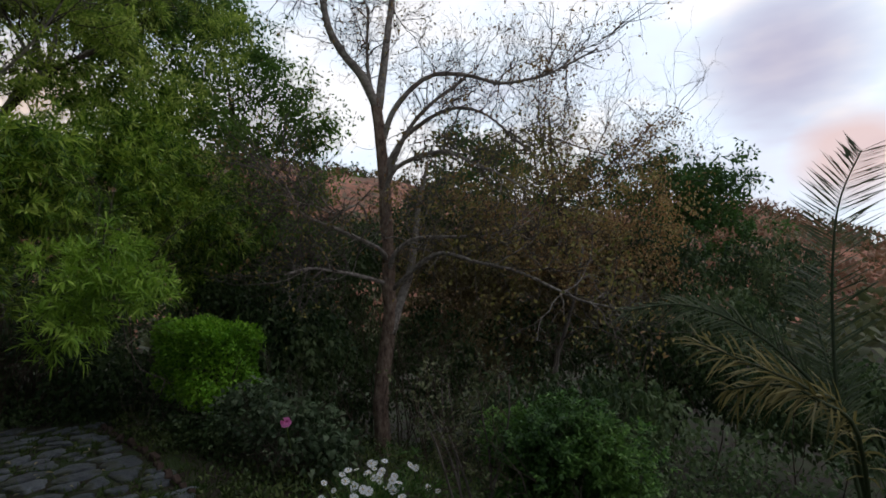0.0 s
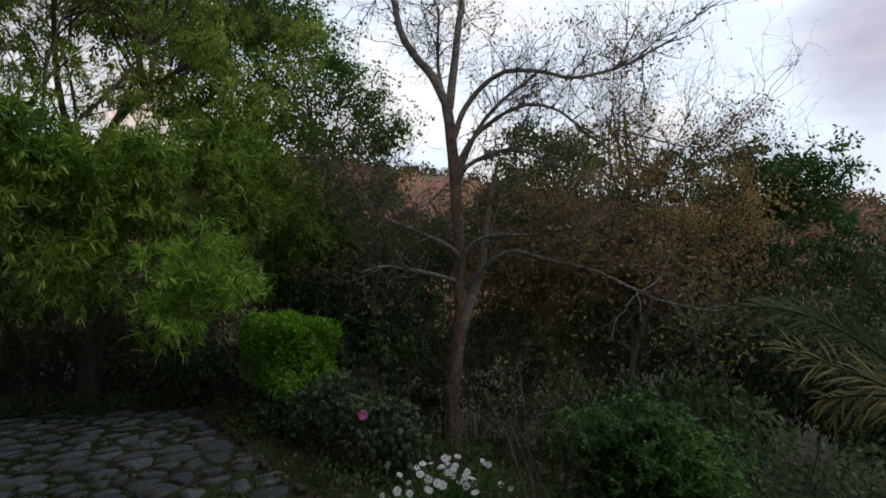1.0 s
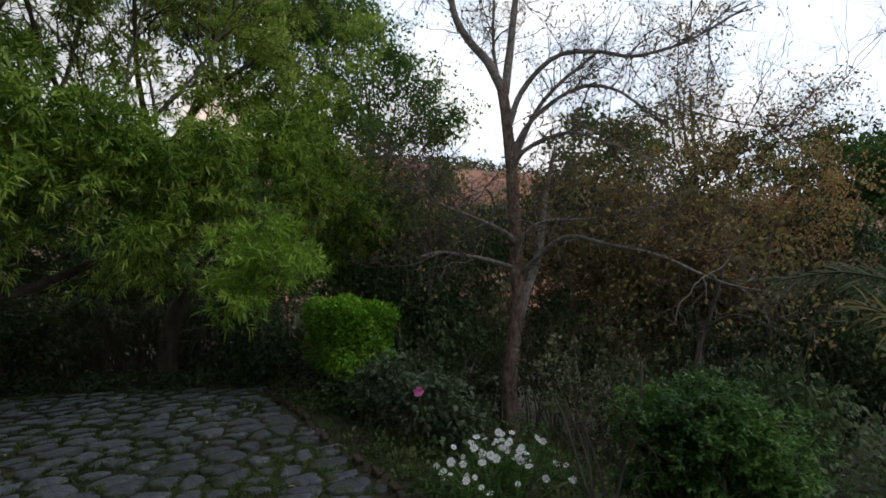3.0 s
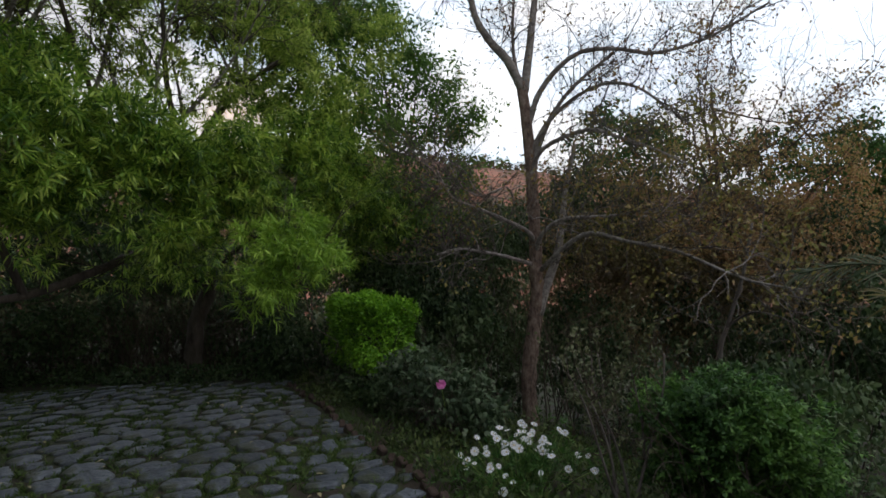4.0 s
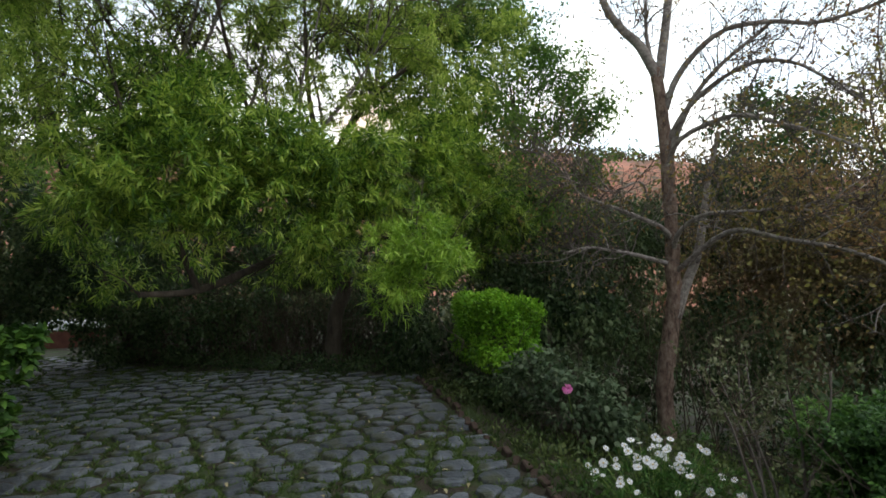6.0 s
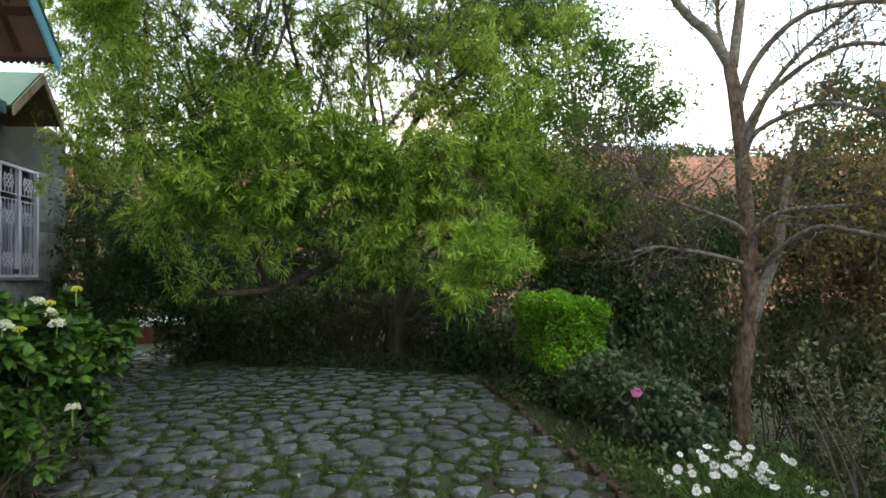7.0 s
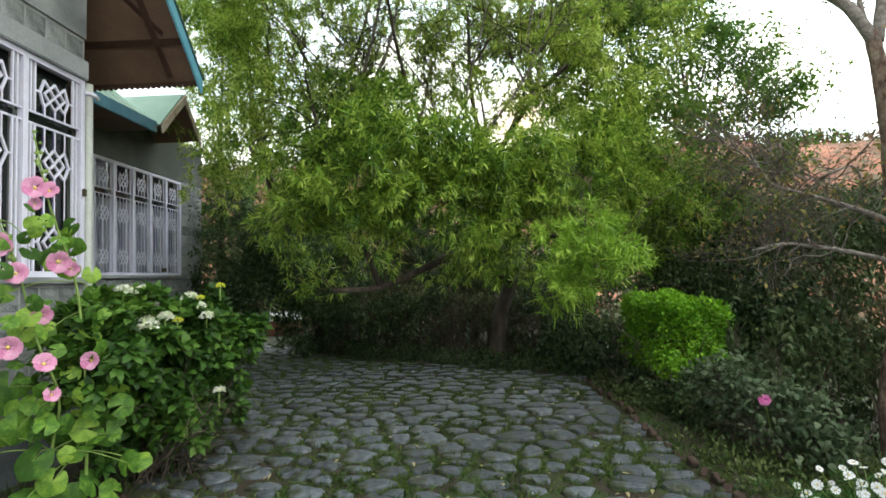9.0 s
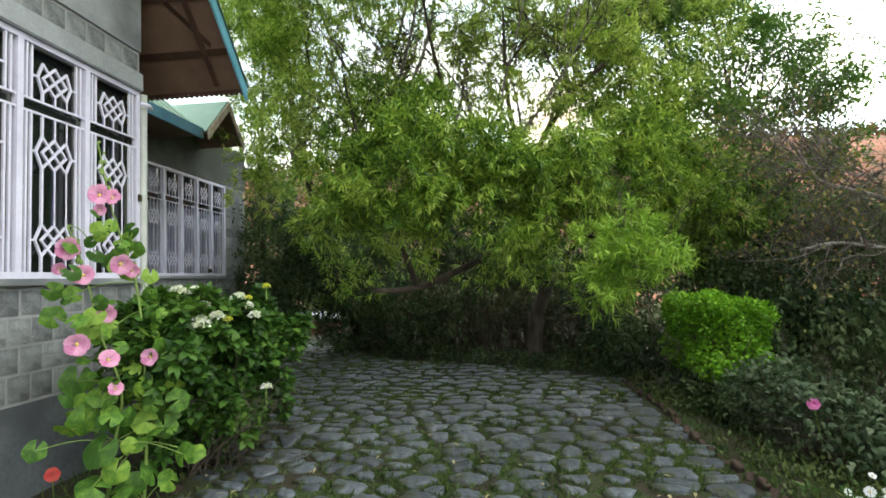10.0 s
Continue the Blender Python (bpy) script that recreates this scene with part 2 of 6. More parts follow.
def spray_leaves(name, rng, tips, per, length, width, reach, droop=0.5, fan=0.75, lean=None, **kw):
    """Leaves along short drooping shoots: each shoot starts at a tip and carries leaves in a spiral that fan from it."""
    n = len(tips)
    way = unit((rng.normal(size=(n, 3)) * np.array([1, 1, 0.45]) if lean is None else lean + rng.normal(size=(n, 3)) * 0.35) + np.array([0, 0, -droop]))
    s = np.linspace(0.05, 1.0, per)
    ats = tips[:, None, :] + way[:, None, :] * (reach * rng.uniform(0.6, 1.3, n))[:, None, None] * s[None, :, None] + np.array([0, 0, -1.0]) * (s ** 2)[None, :, None] * reach * 0.35
    ats = ats + rng.normal(size=ats.shape) * 0.006
    ways = way[:, None, :] * 0.7 + unit(rng.normal(size=ats.shape)) * fan + np.array([0, 0, -droop * 0.6])
    return leaf_mesh(name, rng, ats.reshape(-1, 3), ways.reshape(-1, 3), length, width, **kw)


def tube_into(bm, pts, r0, r1, sides=7, wob=0.0, rng=None):
    """A tapered limb along a smooth line through pts."""
    P = [Vector(p) for p in pts]
    fine = []
    for i in range(len(P) - 1):
        a, b, c, d = P[max(i - 1, 0)], P[i], P[i + 1], P[min(i + 2, len(P) - 1)]
        for k in range(4):
            t = k / 4
            fine.append(0.5 * ((2 * b) + (c - a) * t + (2 * a - 5 * b + 4 * c - d) * t * t + (3 * b - a - 3 * c + d) * t ** 3))
    fine.append(P[-1])
    rings = []
    up = Vector((0.3, 0.9, 0.2))
    for i, p in enumerate(fine):
        w = (fine[min(i + 1, len(fine) - 1)] - fine[max(i - 1, 0)]).normalized()
        x = w.cross(up).normalized() if w.cross(up).length > 1e-3 else w.orthogonal().normalized()
        y = w.cross(x)
        r = r0 + (r1 - r0) * (i / (len(fine) - 1)) ** 0.85
        ring = []
        for k in range(sides):
            a = 2 * math.pi * k / sides
            rr = r * (1 + (rng.uniform(-wob, wob) if rng is not None and wob else 0))
            ring.append(bm.verts.new(p + (x * math.cos(a) + y * math.sin(a)) * rr))
        rings.append(ring)
    for a, b in zip(rings, rings[1:]):
        for k in range(sides):
            f = bm.faces.new((a[k], a[(k + 1) % sides], b[(k + 1) % sides], b[k]))
            f.smooth = True
    bm.faces.new(rings[0][::-1])
    bm.faces.new(rings[-1])
    return fine


def twigs(rng, starts, ways, length, r, depth=2, kids=3, droop=0.0, lift=0.15, zig=0.28):
    """Thin three-sided twigs that fork. Returns arrays of places and triangles, and the twig ends."""
    V, F, ends = [], [], []
    level = [(np.array(s, float), unit(np.array(w, float)), length, r) for s, w in zip(starts, ways)]
    for d in range(depth + 1):
        nxt = []
        for s, w, ln, rr in level:
            segs = 4
            p, line = s.copy(), [s.copy()]
            for k in range(segs):
                w = unit(w + rng.normal(size=3) * zig + np.array([0, 0, lift - droop * (k / segs)]) * 0.35)
                p = p + w * ln / segs
                line.append(p.copy())
            o = len(V)
            for k, q in enumerate(line):
                q_r = rr * (1 - 0.75 * k / segs)
                a = unit(np.cross(w, np.array([0.31, 0.52, 0.8])))
                b = np.cross(w, a)
                for j in range(3):
                    th = 2.094 * j
                    V.append(q + (a * math.cos(th) + b * math.sin(th)) * q_r)
            for k in range(segs):
                for j in range(3):
                    a0, a1 = o + 3 * k + j, o + 3 * k + (j + 1) % 3
                    F.append((a0, a1, a1 + 3))
                    F.append((a0, a1 + 3, a0 + 3))
            ends.append(line[-1])
            ends.append(line[-2])
            if d < depth:
                for _ in range(kids):
                    k = int(rng.integers(1, segs + 1))
                    nxt.append((line[k], unit(w + rng.normal(size=3) * 0.7), ln * rng.uniform(0.45, 0.75), rr * 0.5))
        level = nxt
    return np.array(V), np.array(F), np.array(ends)


def ground_height(x, y):
    """The terrace is level; past the flower bed the bank falls away, and far off the dry hill climbs."""
    d = np.maximum(0.0, y - 1.75)
    bank = -0.24 * d * np.exp(-d / 14.0) - 0.27 * np.clip(d - 1.35, 0, 2.0) * np.exp(-np.maximum(0, d - 4) / 8.0)
    r = np.hypot(x, y)
    turn = np.degrees(np.arctan2(-x, y))
    rise = np.interp(turn, [-180, -40, -4, 5, 14, 31, 55, 75, 95, 115, 150, 180], [3, 0, 0, 1.2, 5.0, 6.0, 11.8, 13.5, 12.5, 11.5, 6, 3])
    k = np.clip((r - 20) / 55, 0, 1)
    hill = np.tan(np.radians(rise)) * 75 * (k * k * (3 - 2 * k)) * np.exp(-np.maximum(0, r - 85) / 160)
    return bank * np.clip(1 - (r - 25) / 40, 0, 1) + hill


def lay(x, y):
    return float(ground_height(np.array(x), np.array(y)))


# ---- ground ----
def build_ground():
    rng = np.random.default_rng(3)
    radii = np.concatenate([np.linspace(0.0, 14, 57)[1:], np.geomspace(14.6, 130, 60), np.geomspace(140, 3000, 16)])
    turns = np.radians(np.arange(0, 360, 2.0))
    R, A = np.meshgrid(radii, turns, indexing="ij")
    X, Y = -R * np.sin(A), R * np.cos(A)
    Z = ground_height(X, Y)
    bumps = np.array([noise.noise(Vector((x * 0.08, y * 0.08, 0))) * 0.7 + noise.noise(Vector((x * 0.25, y * 0.25, 5))) * 0.4 for x, y in zip(X.ravel(), Y.ravel())]).reshape(X.shape)
    Z = Z + bumps * np.clip((R - 18) / 40, 0, 1) * 2.2 * np.clip(2 - R / 200, 0, 1)
    Z = Z - 0.004 + rng.uniform(-0.007, 0.007, Z.shape) * (R < 14)
    n, k = len(radii), len(turns)
    verts = np.concatenate([[[0, 0, -0.004]], np.stack([X, Y, Z], -1).reshape(-1, 3)])
    quads = []
    for i in range(n - 1):
        a = 1 + i * k + np.arange(k)
        b = 1 + i * k + (np.arange(k) + 1) % k
        quads.append(np.stack([a, a + k, b + k, b], 1))
    quads = np.concatenate(quads)
    tris = np.concatenate([quads[:, [0, 1, 2]], quads[:, [0, 2, 3]], np.stack([np.zeros(k, int), 1 + np.arange(k), 1 + (np.arange(k) + 1) % k], 1)])
    me = mesh_from("ground", verts, tris)
    me.materials.append(M_SOIL)
    me.materials.append(M_HILL)
    far = np.hypot(verts[tris[:, 0], 0], verts[tris[:, 0], 1]) > 24
    me.polygons.foreach_set("material_index", far.astype(np.int32))
    me.polygons.foreach_set("use_smooth", np.ones(len(tris), bool))
    ob = part("ground", me, None)
    return tagged(ob, "dark garden soil falling away to a dry reddish hillside tinted with evening light", "ground", kind="structure")


ground = build_ground()


# ---- trees ----
def limbs_part(parent, lines, rng, mat, name="limb"):
    for pts, r0, r1 in lines:
        bm = bmesh.new()
        tube_into(bm, pts, r0, r1, 9 if r0 > 0.05 else 6, 0.06, rng)
        part(name, bm, mat, parent)


def along(rng, pts, n, lo=0.25, hi=1.0):
    P = np.array(pts)
    t = rng.uniform(lo, hi, n) * (len(P) - 1)
    i = np.minimum(t.astype(int), len(P) - 2)
    return P[i] + (P[i + 1] - P[i]) * (t - i)[:, None], unit(P[i + 1] - P[i])


def bare_tree():
    """The half-bare garden tree with the pale flaking bark."""
    rng = np.random.default_rng(11)
    tree = thing("bare_tree", (0, 0, 0), "half-bare tree with flaking grey-brown bark and arching limbs", "tree")
    trunk = [(-6.08, 4.57, -1.08), (-6.09, 4.56, -0.26), (-6.05, 4.61, 0.30), (-5.98, 4.70, 0.95), (-5.98, 4.70, 1.44), (-5.97, 4.71, 1.84), (-5.98, 4.70, 2.67), (-5.99, 4.69, 3.33), (-6.03, 4.64, 4.18)]
    bm = bmesh.new()
    tube_into(bm, trunk, 0.118, 0.074, 18, 0.15, rng)
    part("trunk", bm, M_BARK, tree)
    lines = [
        ([(-6.02, 4.65, 4.05), (-6.10, 4.45, 4.51), (-6.18, 4.23, 4.77), (-6.24, 4.04, 5.09), (-6.24, 3.94, 5.49), (-6.21, 3.87, 6.05)], 0.075, 0.04),
        ([(-6.01, 4.67, 4.05), (-5.99, 4.80, 4.78), (-6.01, 4.90, 5.24), (-6.02, 5.00, 5.70), (-6.00, 5.14, 6.61)], 0.07, 0.04),
        ([(-6.04, 4.63, 4.10), (-6.11, 4.59, 4.54), (-6.14, 4.60, 4.98), (-6.14, 4.66, 5.60)], 0.035, 0.018),
        ([(-5.97, 4.69, 0.78), (-5.92, 4.82, 1.16), (-5.90, 5.03, 1.59), (-5.91, 5.17, 2.09), (-5.92, 5.31, 2.68), (-5.89, 5.49, 3.29)], 0.085, 0.03),
        ([(-5.96, 4.71, 3.15), (-5.69, 4.84, 3.55), (-5.30, 5.07, 3.83), (-4.92, 5.25, 3.89), (-4.55, 5.39, 3.71), (-4.21, 5.49, 3.35), (-3.89, 5.56, 3.03)], 0.042, 0.012),
        ([(-5.97, 4.71, 3.60), (-5.85, 4.77, 3.92), (-5.65, 4.92, 4.23), (-5.35, 5.16, 4.46), (-4.94, 5.46, 4.40), (-4.59, 5.69, 4.24), (-4.23, 5.89, 4.23), (-3.91, 6.03, 4.27), (-3.34, 6.24, 4.46)], 0.05, 0.014),
        ([(-5.96, 4.72, 3.0), (-5.70, 4.93, 3.67), (-5.39, 5.17, 4.07), (-5.00, 5.45, 4.36)], 0.04, 0.022),
        ([(-5.97, 4.71, 2.80), (-5.71, 4.71, 3.13), (-5.15, 5.03, 3.29), (-4.67, 5.20, 3.06), (-4.28, 5.27, 2.85), (-3.84, 5.34, 2.56)], 0.045, 0.012),
        ([(-5.96, 4.68, 1.84), (-5.90, 4.48, 1.99), (-6.08, 4.06, 2.22), (-6.17, 3.74, 2.36), (-6.22, 3.47, 2.49), (-6.22, 3.26, 2.85)], 0.045, 0.012),
        ([(-5.96, 4.70, 1.48), (-6.04, 4.21, 1.63), (-6.14, 3.80, 1.72), (-6.13, 3.52, 1.75), (-6.15, 3.18, 1.68)], 0.035, 0.014),
        ([(-5.96, 4.70, 1.66), (-5.74, 4.65, 1.92), (-5.47, 4.78, 2.10), (-5.08, 5.01, 2.10), (-4.59, 5.30, 2.07), (-4.31, 5.37, 1.94)], 0.04, 0.012),
        ([(-5.93, 4.72, 1.40), (-5.21, 4.91, 1.87), (-4.66, 5.13, 1.74), (-4.08, 5.30, 1.58), (-3.58, 5.36, 1.35), (-3.20, 5.32, 1.22), (-2.73, 5.31, 1.14)], 0.038, 0.010),
        ([(-6.10, 4.46, 2.40), (-6.05, 4.30, 2.62), (-6.18, 3.95, 2.50), (-6.25, 3.6, 2.62), (-6.3, 3.3, 2.5)], 0.02, 0.008),
    ]
    limbs_part(tree, lines, rng, M_LIMB)
    # crooked side branches
    side = []
    for pts, r0, r1 in lines:
        for a, w in zip(*along(rng, pts, 6 if pts[-1][2] < 4.6 else 4, 0.2, 0.95)):
            w = w * 0.7 + rng.normal(size=3) * 0.6 + np.array([0, 0, 0.35])
            p, line = a, [tuple(a)]
            for k in range(5):
                w = unit(w + rng.normal(size=3) * 0.33)
                p = p + w * rng.uniform(0.10, 0.21)
                line.append(tuple(p))
            side.append((line, rng.uniform(0.007, 0.0125), 0.003))
    limbs_part(tree, side, rng, M_LIMB, "side_branch")
    lines = lines + side
    S, W = [], []
    for pts, r0, r1 in lines:
        a, w = along(rng, pts, 4 if r0 < 0.0175 else 22 if r0 < 0.06 else 15)
        S.append(a)
        W.append(w + rng.normal(size=a.shape) * 0.8 + np.array([0, 0, 0.25]))
    V, F, ends = twigs(rng, np.concatenate(S), np.concatenate(W), 0.66, 0.0095, 2, 3)
    part("twig_mass", mesh_from("twig_mass", V, F), M_TWIG, tree)["kind"] = "stuff"
    low = ends[ends[:, 2] < 3.6]
    low = low[(low[:, 1] > 4.6) | (rng.uniform(size=len(low)) < 0.35)]
    pick = low[rng.choice(len(low), 4200)] + rng.normal(size=(4200, 3)) * 0.05
    part("foliage", leaf_mesh("foliage", rng, pick, rng.normal(size=pick.shape) + np.array([0, 0, -0.6]), 0.062, 0.034), M_OLIVE, tree)["kind"] = "stuff"
    high = ends[(ends[:, 2] >= 3.6)]
    pick = high[rng.choice(len(high), 1900)] + rng.normal(size=(1900, 3)) * 0.04
    part("upper_foliage", leaf_mesh("upper_foliage", rng, pick, rng.normal(size=pick.shape) + np.array([0, 0, -0.6]), 0.05, 0.026), M_RUST, tree)["kind"] = "stuff"
    return tree


bare_tree()


def fill(rng, blobs, n, jitter=0.5):
    """Small clumps strewn through large lumps (centre, radii), denser near their skins."""
    rows = []
    vol = np.array([b[3] * b[4] * b[5] for b in blobs]) ** 0.75
    for b, share in zip(blobs, vol / vol.sum()):
        k = max(2, int(n * share))
        p, _ = in_ball(rng, k, 0.25)
        c = np.array(b[:3]) + p * np.array(b[3:6])
        rows.append(c)
    return np.concatenate(rows)


def lumps(rng, blobs, n, radius):
    """Uneven bunches set round the upper skins of large lumps: rows of centre and radius."""
    vol = np.array([b[3] * b[4] * b[5] for b in blobs]) ** 0.7
    rows = []
    for b, share in zip(blobs, vol / vol.sum()):
        k = max(3, int(round(n * share)))
        d = unit(rng.normal(size=(k, 3)) + np.array([0, 0, 0.25]))
        c = np.array(b[:3]) + d * np.array(b[3:6]) * rng.uniform(0.45, 1.08, (k, 1))
        rows.append(np.concatenate([c, (radius * rng.uniform(0.55, 1.45, k))[:, None]], 1))
    return np.concatenate(rows)


def whorl_shoots(rng, bunches, branchlets, shoots, reach):
    """Shoot starts and ways: every bunch has branchlets on its outer side, every branchlet a fan of shoots."""
    n = len(bunches)
    d = unit(rng.normal(size=(n, branchlets, 3)) * np.array([1, 1, 0.75]) + np.array([0, 0, 0.35]))
    p = bunches[:, None, :3] + d * bunches[:, None, 3:4] * rng.uniform(0.4, 1.0, (n, branchlets, 1)) * np.array([1.15, 1.15, 0.8])
    w = unit(d[:, :, None, :] + rng.normal(size=(n, branchlets, shoots, 3)) * 0.65)
    q = p[:, :, None, :] + w * reach * rng.uniform(0.2, 1.0, (n, branchlets, shoots, 1)) * 0.8
    return q.reshape(-1, 3), w.reshape(-1, 3)


def whorl_leaves(name, rng, starts, ways, per, length, width, reach):
    """Narrow leaves that spring all round each shoot, star-like at its tip, and hang over under their weight."""
    n = len(starts)
    s = np.linspace(0.0, 1.0, per) ** 0.7
    at = starts[:, None, :] + ways[:, None, :] * reach * s[None, :, None]
    x = unit(np.cross(ways, rng.normal(size=(n, 3))))
    y = np.cross(ways, x)
    turn = np.arange(per) * 2.4 + rng.uniform(0, 6.28, (n, 1))
    ring = x[:, None, :] * np.cos(turn)[:, :, None] + y[:, None, :] * np.sin(turn)[:, :, None]
    w = ring * (1.05 - 0.55 * s)[None, :, None] + ways[:, None, :] * (0.25 + 0.6 * s)[None, :, None] + np.array([0, 0, -0.08]) + rng.normal(size=at.shape) * 0.14
    return leaf_mesh(name, rng, at.reshape(-1, 3), w.reshape(-1, 3), length, width, fold=0.2, curl=0.18, flat=0.5)


def willow():
    rng = np.random.default_rng(21)
    tree = thing("willow_tree", (0, 0, 0), "spreading willow with narrow bright green leaves over the paving", "tree")
    base = [-8.84, 0.32, 0.04]
    bm = bmesh.new()
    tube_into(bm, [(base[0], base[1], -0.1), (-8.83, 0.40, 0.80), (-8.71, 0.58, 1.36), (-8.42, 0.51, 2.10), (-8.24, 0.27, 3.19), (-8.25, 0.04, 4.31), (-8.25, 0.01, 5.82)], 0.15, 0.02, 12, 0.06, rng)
    # dark bark puts the crown's shade into a paler trunk's colour
    part("trunk", bm, M_BARK_DARK, tree, "grey-brown trunk darkened as if in the crown's shade")
    lines = [
        ([(-8.72, 0.56, 1.36), (-7.56, -0.11, 1.89), (-6.85, -0.62, 1.65), (-6.39, -1.25, 1.38), (-5.99, -1.74, 1.37)], 0.07, 0.03),
        ([(-8.52, 0.51, 1.92), (-7.86, -0.37, 2.88), (-7.44, -0.82, 3.92), (-7.21, -1.10, 5.04), (-7.20, -1.23, 6.23)], 0.05, 0.015),
        ([(-7.86, -0.37, 2.88), (-7.92, -1.76, 3.86), (-8.11, -2.71, 5.21), (-8.32, -3.34, 6.94)], 0.045, 0.015),
        ([(-8.24, 0.27, 3.19), (-8.16, 1.02, 4.31), (-8.21, 1.76, 5.01), (-8.49, 2.25, 6.34)], 0.045, 0.015),
        ([(-6.39, -1.25, 1.38), (-6.04, -1.52, 2.28), (-6.06, -1.85, 3.13), (-6.40, -2.14, 4.06)], 0.04, 0.015),
        ([(-8.63, 0.41, 1.37), (-6.75, 0.93, 1.96), (-5.49, 1.11, 1.74), (-4.98, 1.07, 1.39)], 0.04, 0.012),
    ]
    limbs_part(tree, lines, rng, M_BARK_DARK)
    tall = thing("tall_willow_tree", (0, 0, 0), "tall willow with yellow-green leaves lightened as if sky-lit and bare upright limbs", "tree")
    high = [
        ([(-11.27, -3.27, 0.07), (-9.72, -3.60, 2.58), (-9.18, -3.92, 4.67), (-9.11, -4.08, 6.39), (-9.04, -4.26, 7.46)], 0.08, 0.04),
        ([(-9.30, -3.57, 2.54), (-9.56, -2.72, 4.49), (-9.88, -2.20, 5.69), (-9.94, -1.83, 7.08)], 0.05, 0.025),
    ]
    limbs_part(tall, high[:1], rng, M_BARK_DARK, "trunk")
    limbs_part(tall, high[1:], rng, M_BARK_DARK)
    # pale upright limbs fan out through the top of the crown
    fan = []
    for o in ((-8.24, 0.27, 3.19), (-7.86, -0.37, 2.88), (-7.92, -1.76, 3.86), (-8.0, -1.1, 3.4), (-8.16, 1.02, 4.31), (-9.18, -3.92, 3.67)):
        for _ in range(4):
            w = np.array([rng.normal() * 0.25, rng.normal() * 0.5, 1.0])
            p, line = np.array(o), [tuple(o)]
            for k in range(4):
                w = w + rng.normal(size=3) * np.array([0.15, 0.2, 0.05])
                p = p + unit(w) * rng.uniform(0.55, 0.95)
                line.append(tuple(p))
            fan.append((line, rng.uniform(0.022, 0.04), 0.008))
    limbs_part(tall, fan, rng, M_LIMB)
    for owner, limbs in ((tree, lines), (tall, high + fan)):
        S, W = [], []
        for pts, r0, r1 in limbs:
            a, w = along(rng, pts, 13)
            S.append(a)
            W.append(w + rng.normal(size=a.shape) * 0.8 + np.array([0, 0, 0.2]))
        V, F, ends = twigs(rng, np.concatenate(S), np.concatenate(W), 0.9, 0.011, 2, 3)
        part("twig_mass", mesh_from("twig_mass", V, F), M_BARK_DARK, owner)["kind"] = "stuff"
    dense = [
        (-5.88, -1.75, 2.61, 0.75, 0.75, 0.6), (-5.73, -0.85, 2.73, 0.8, 0.8, 0.6), (-5.58, -1.24, 2.09, 0.65, 0.65, 0.4), (-6.06, -0.28, 2.57, 0.7, 0.7, 0.6),
        (-6.56, -2.25, 2.45, 0.45, 0.45, 0.5), (-6.41, 0.49, 2.52, 0.7, 0.7, 0.6), (-6.15, -0.10, 1.89, 0.5, 0.5, 0.35), (-6.74, -1.55, 3.52, 0.8, 0.8, 0.45),
        (-7.01, 1.62, 2.94, 0.85, 0.85, 0.75), (-6.54, 0.97, 2.09, 0.6, 0.6, 0.5), 
        (-7.73, 2.01, 2.32, 0.9, 0.9, 0.7), (-7.72, 2.66, 2.71, 0.7, 0.7, 0.7),
    ]
    airy = [
        (-7.45, 2.25, 3.98, 1.0, 1.0, 0.8), (-7.49, 1.32, 4.22, 0.9, 0.9, 0.65), (-8.14, 2.70, 5.18, 0.9, 0.9, 0.7), (-7.99, 1.81, 5.27, 0.8, 0.8, 0.5), (-7.62, -2.23, 4.25, 0.8, 0.8, 0.6), (-7.86, -0.39, 4.75, 0.7, 0.7, 0.5), (-8.40, -1.26, 4.74, 0.7, 0.7, 0.5),
        (-7.04, -2.76, 3.67, 0.8, 0.7, 0.7), (-7.69, -3.32, 4.89, 0.9, 0.7, 0.9), (-8.16, -2.53, 5.41, 0.8, 0.8, 0.7), (-8.29, -3.44, 6.33, 1.1, 0.8, 0.9), (-8.62, -2.33, 6.62, 1.1, 1.1, 0.6),
        (-8.46, -0.35, 6.16, 1.3, 1.3, 0.6), (-8.55, 1.06, 5.99, 1.2, 1.2, 0.7), (-8.45, -0.49, 7.75, 2.5, 2.5, 0.9), (-8.65, -3.62, 3.67, 0.8, 0.8, 0.9), (-8.26, -0.32, 4.25, 0.7, 0.7, 0.45), (-7.82, 0.53, 3.78, 0.8, 0.8, 0.6),
        (-8.18, -1.39, 5.52, 0.7, 0.7, 0.5), (-8.03, 0.33, 5.04, 0.9, 0.9, 0.6), (-9.09, -2.07, 4.84, 0.8, 0.8, 0.6), (-9.24, -0.92, 5.45, 0.8, 0.8, 0.7), (-7.90, -3.85, 4.36, 0.45, 0.45, 0.6), (-7.91, -3.83, 5.49, 0.5, 0.5, 0.6), (-7.93, -3.78, 3.24, 0.4, 0.4, 0.5),
    ]
    # mostly unseen overhang of the crown, added above the terrace to shade paving and wall
    over = [(-4.8, -1.2, 5.2, 1.3, 1.2, 0.6), (-5.2, 0.4, 5.4, 1.3, 1.2, 0.6), (-6.3, -0.5, 5.7, 1.3, 1.2, 0.7), (-6.6, -2.2, 5.7, 1.2, 1.0, 0.7), (-4.2, -2.3, 5.3, 1.0, 0.9, 0.5), (-3.5, -1.1, 5.7, 1.1, 1.0, 0.5), (-7.2, -3.6, 5.7, 1.1, 0.8, 0.6), (-8.8, -3.7, 5.4, 1.0, 0.7, 0.7)]
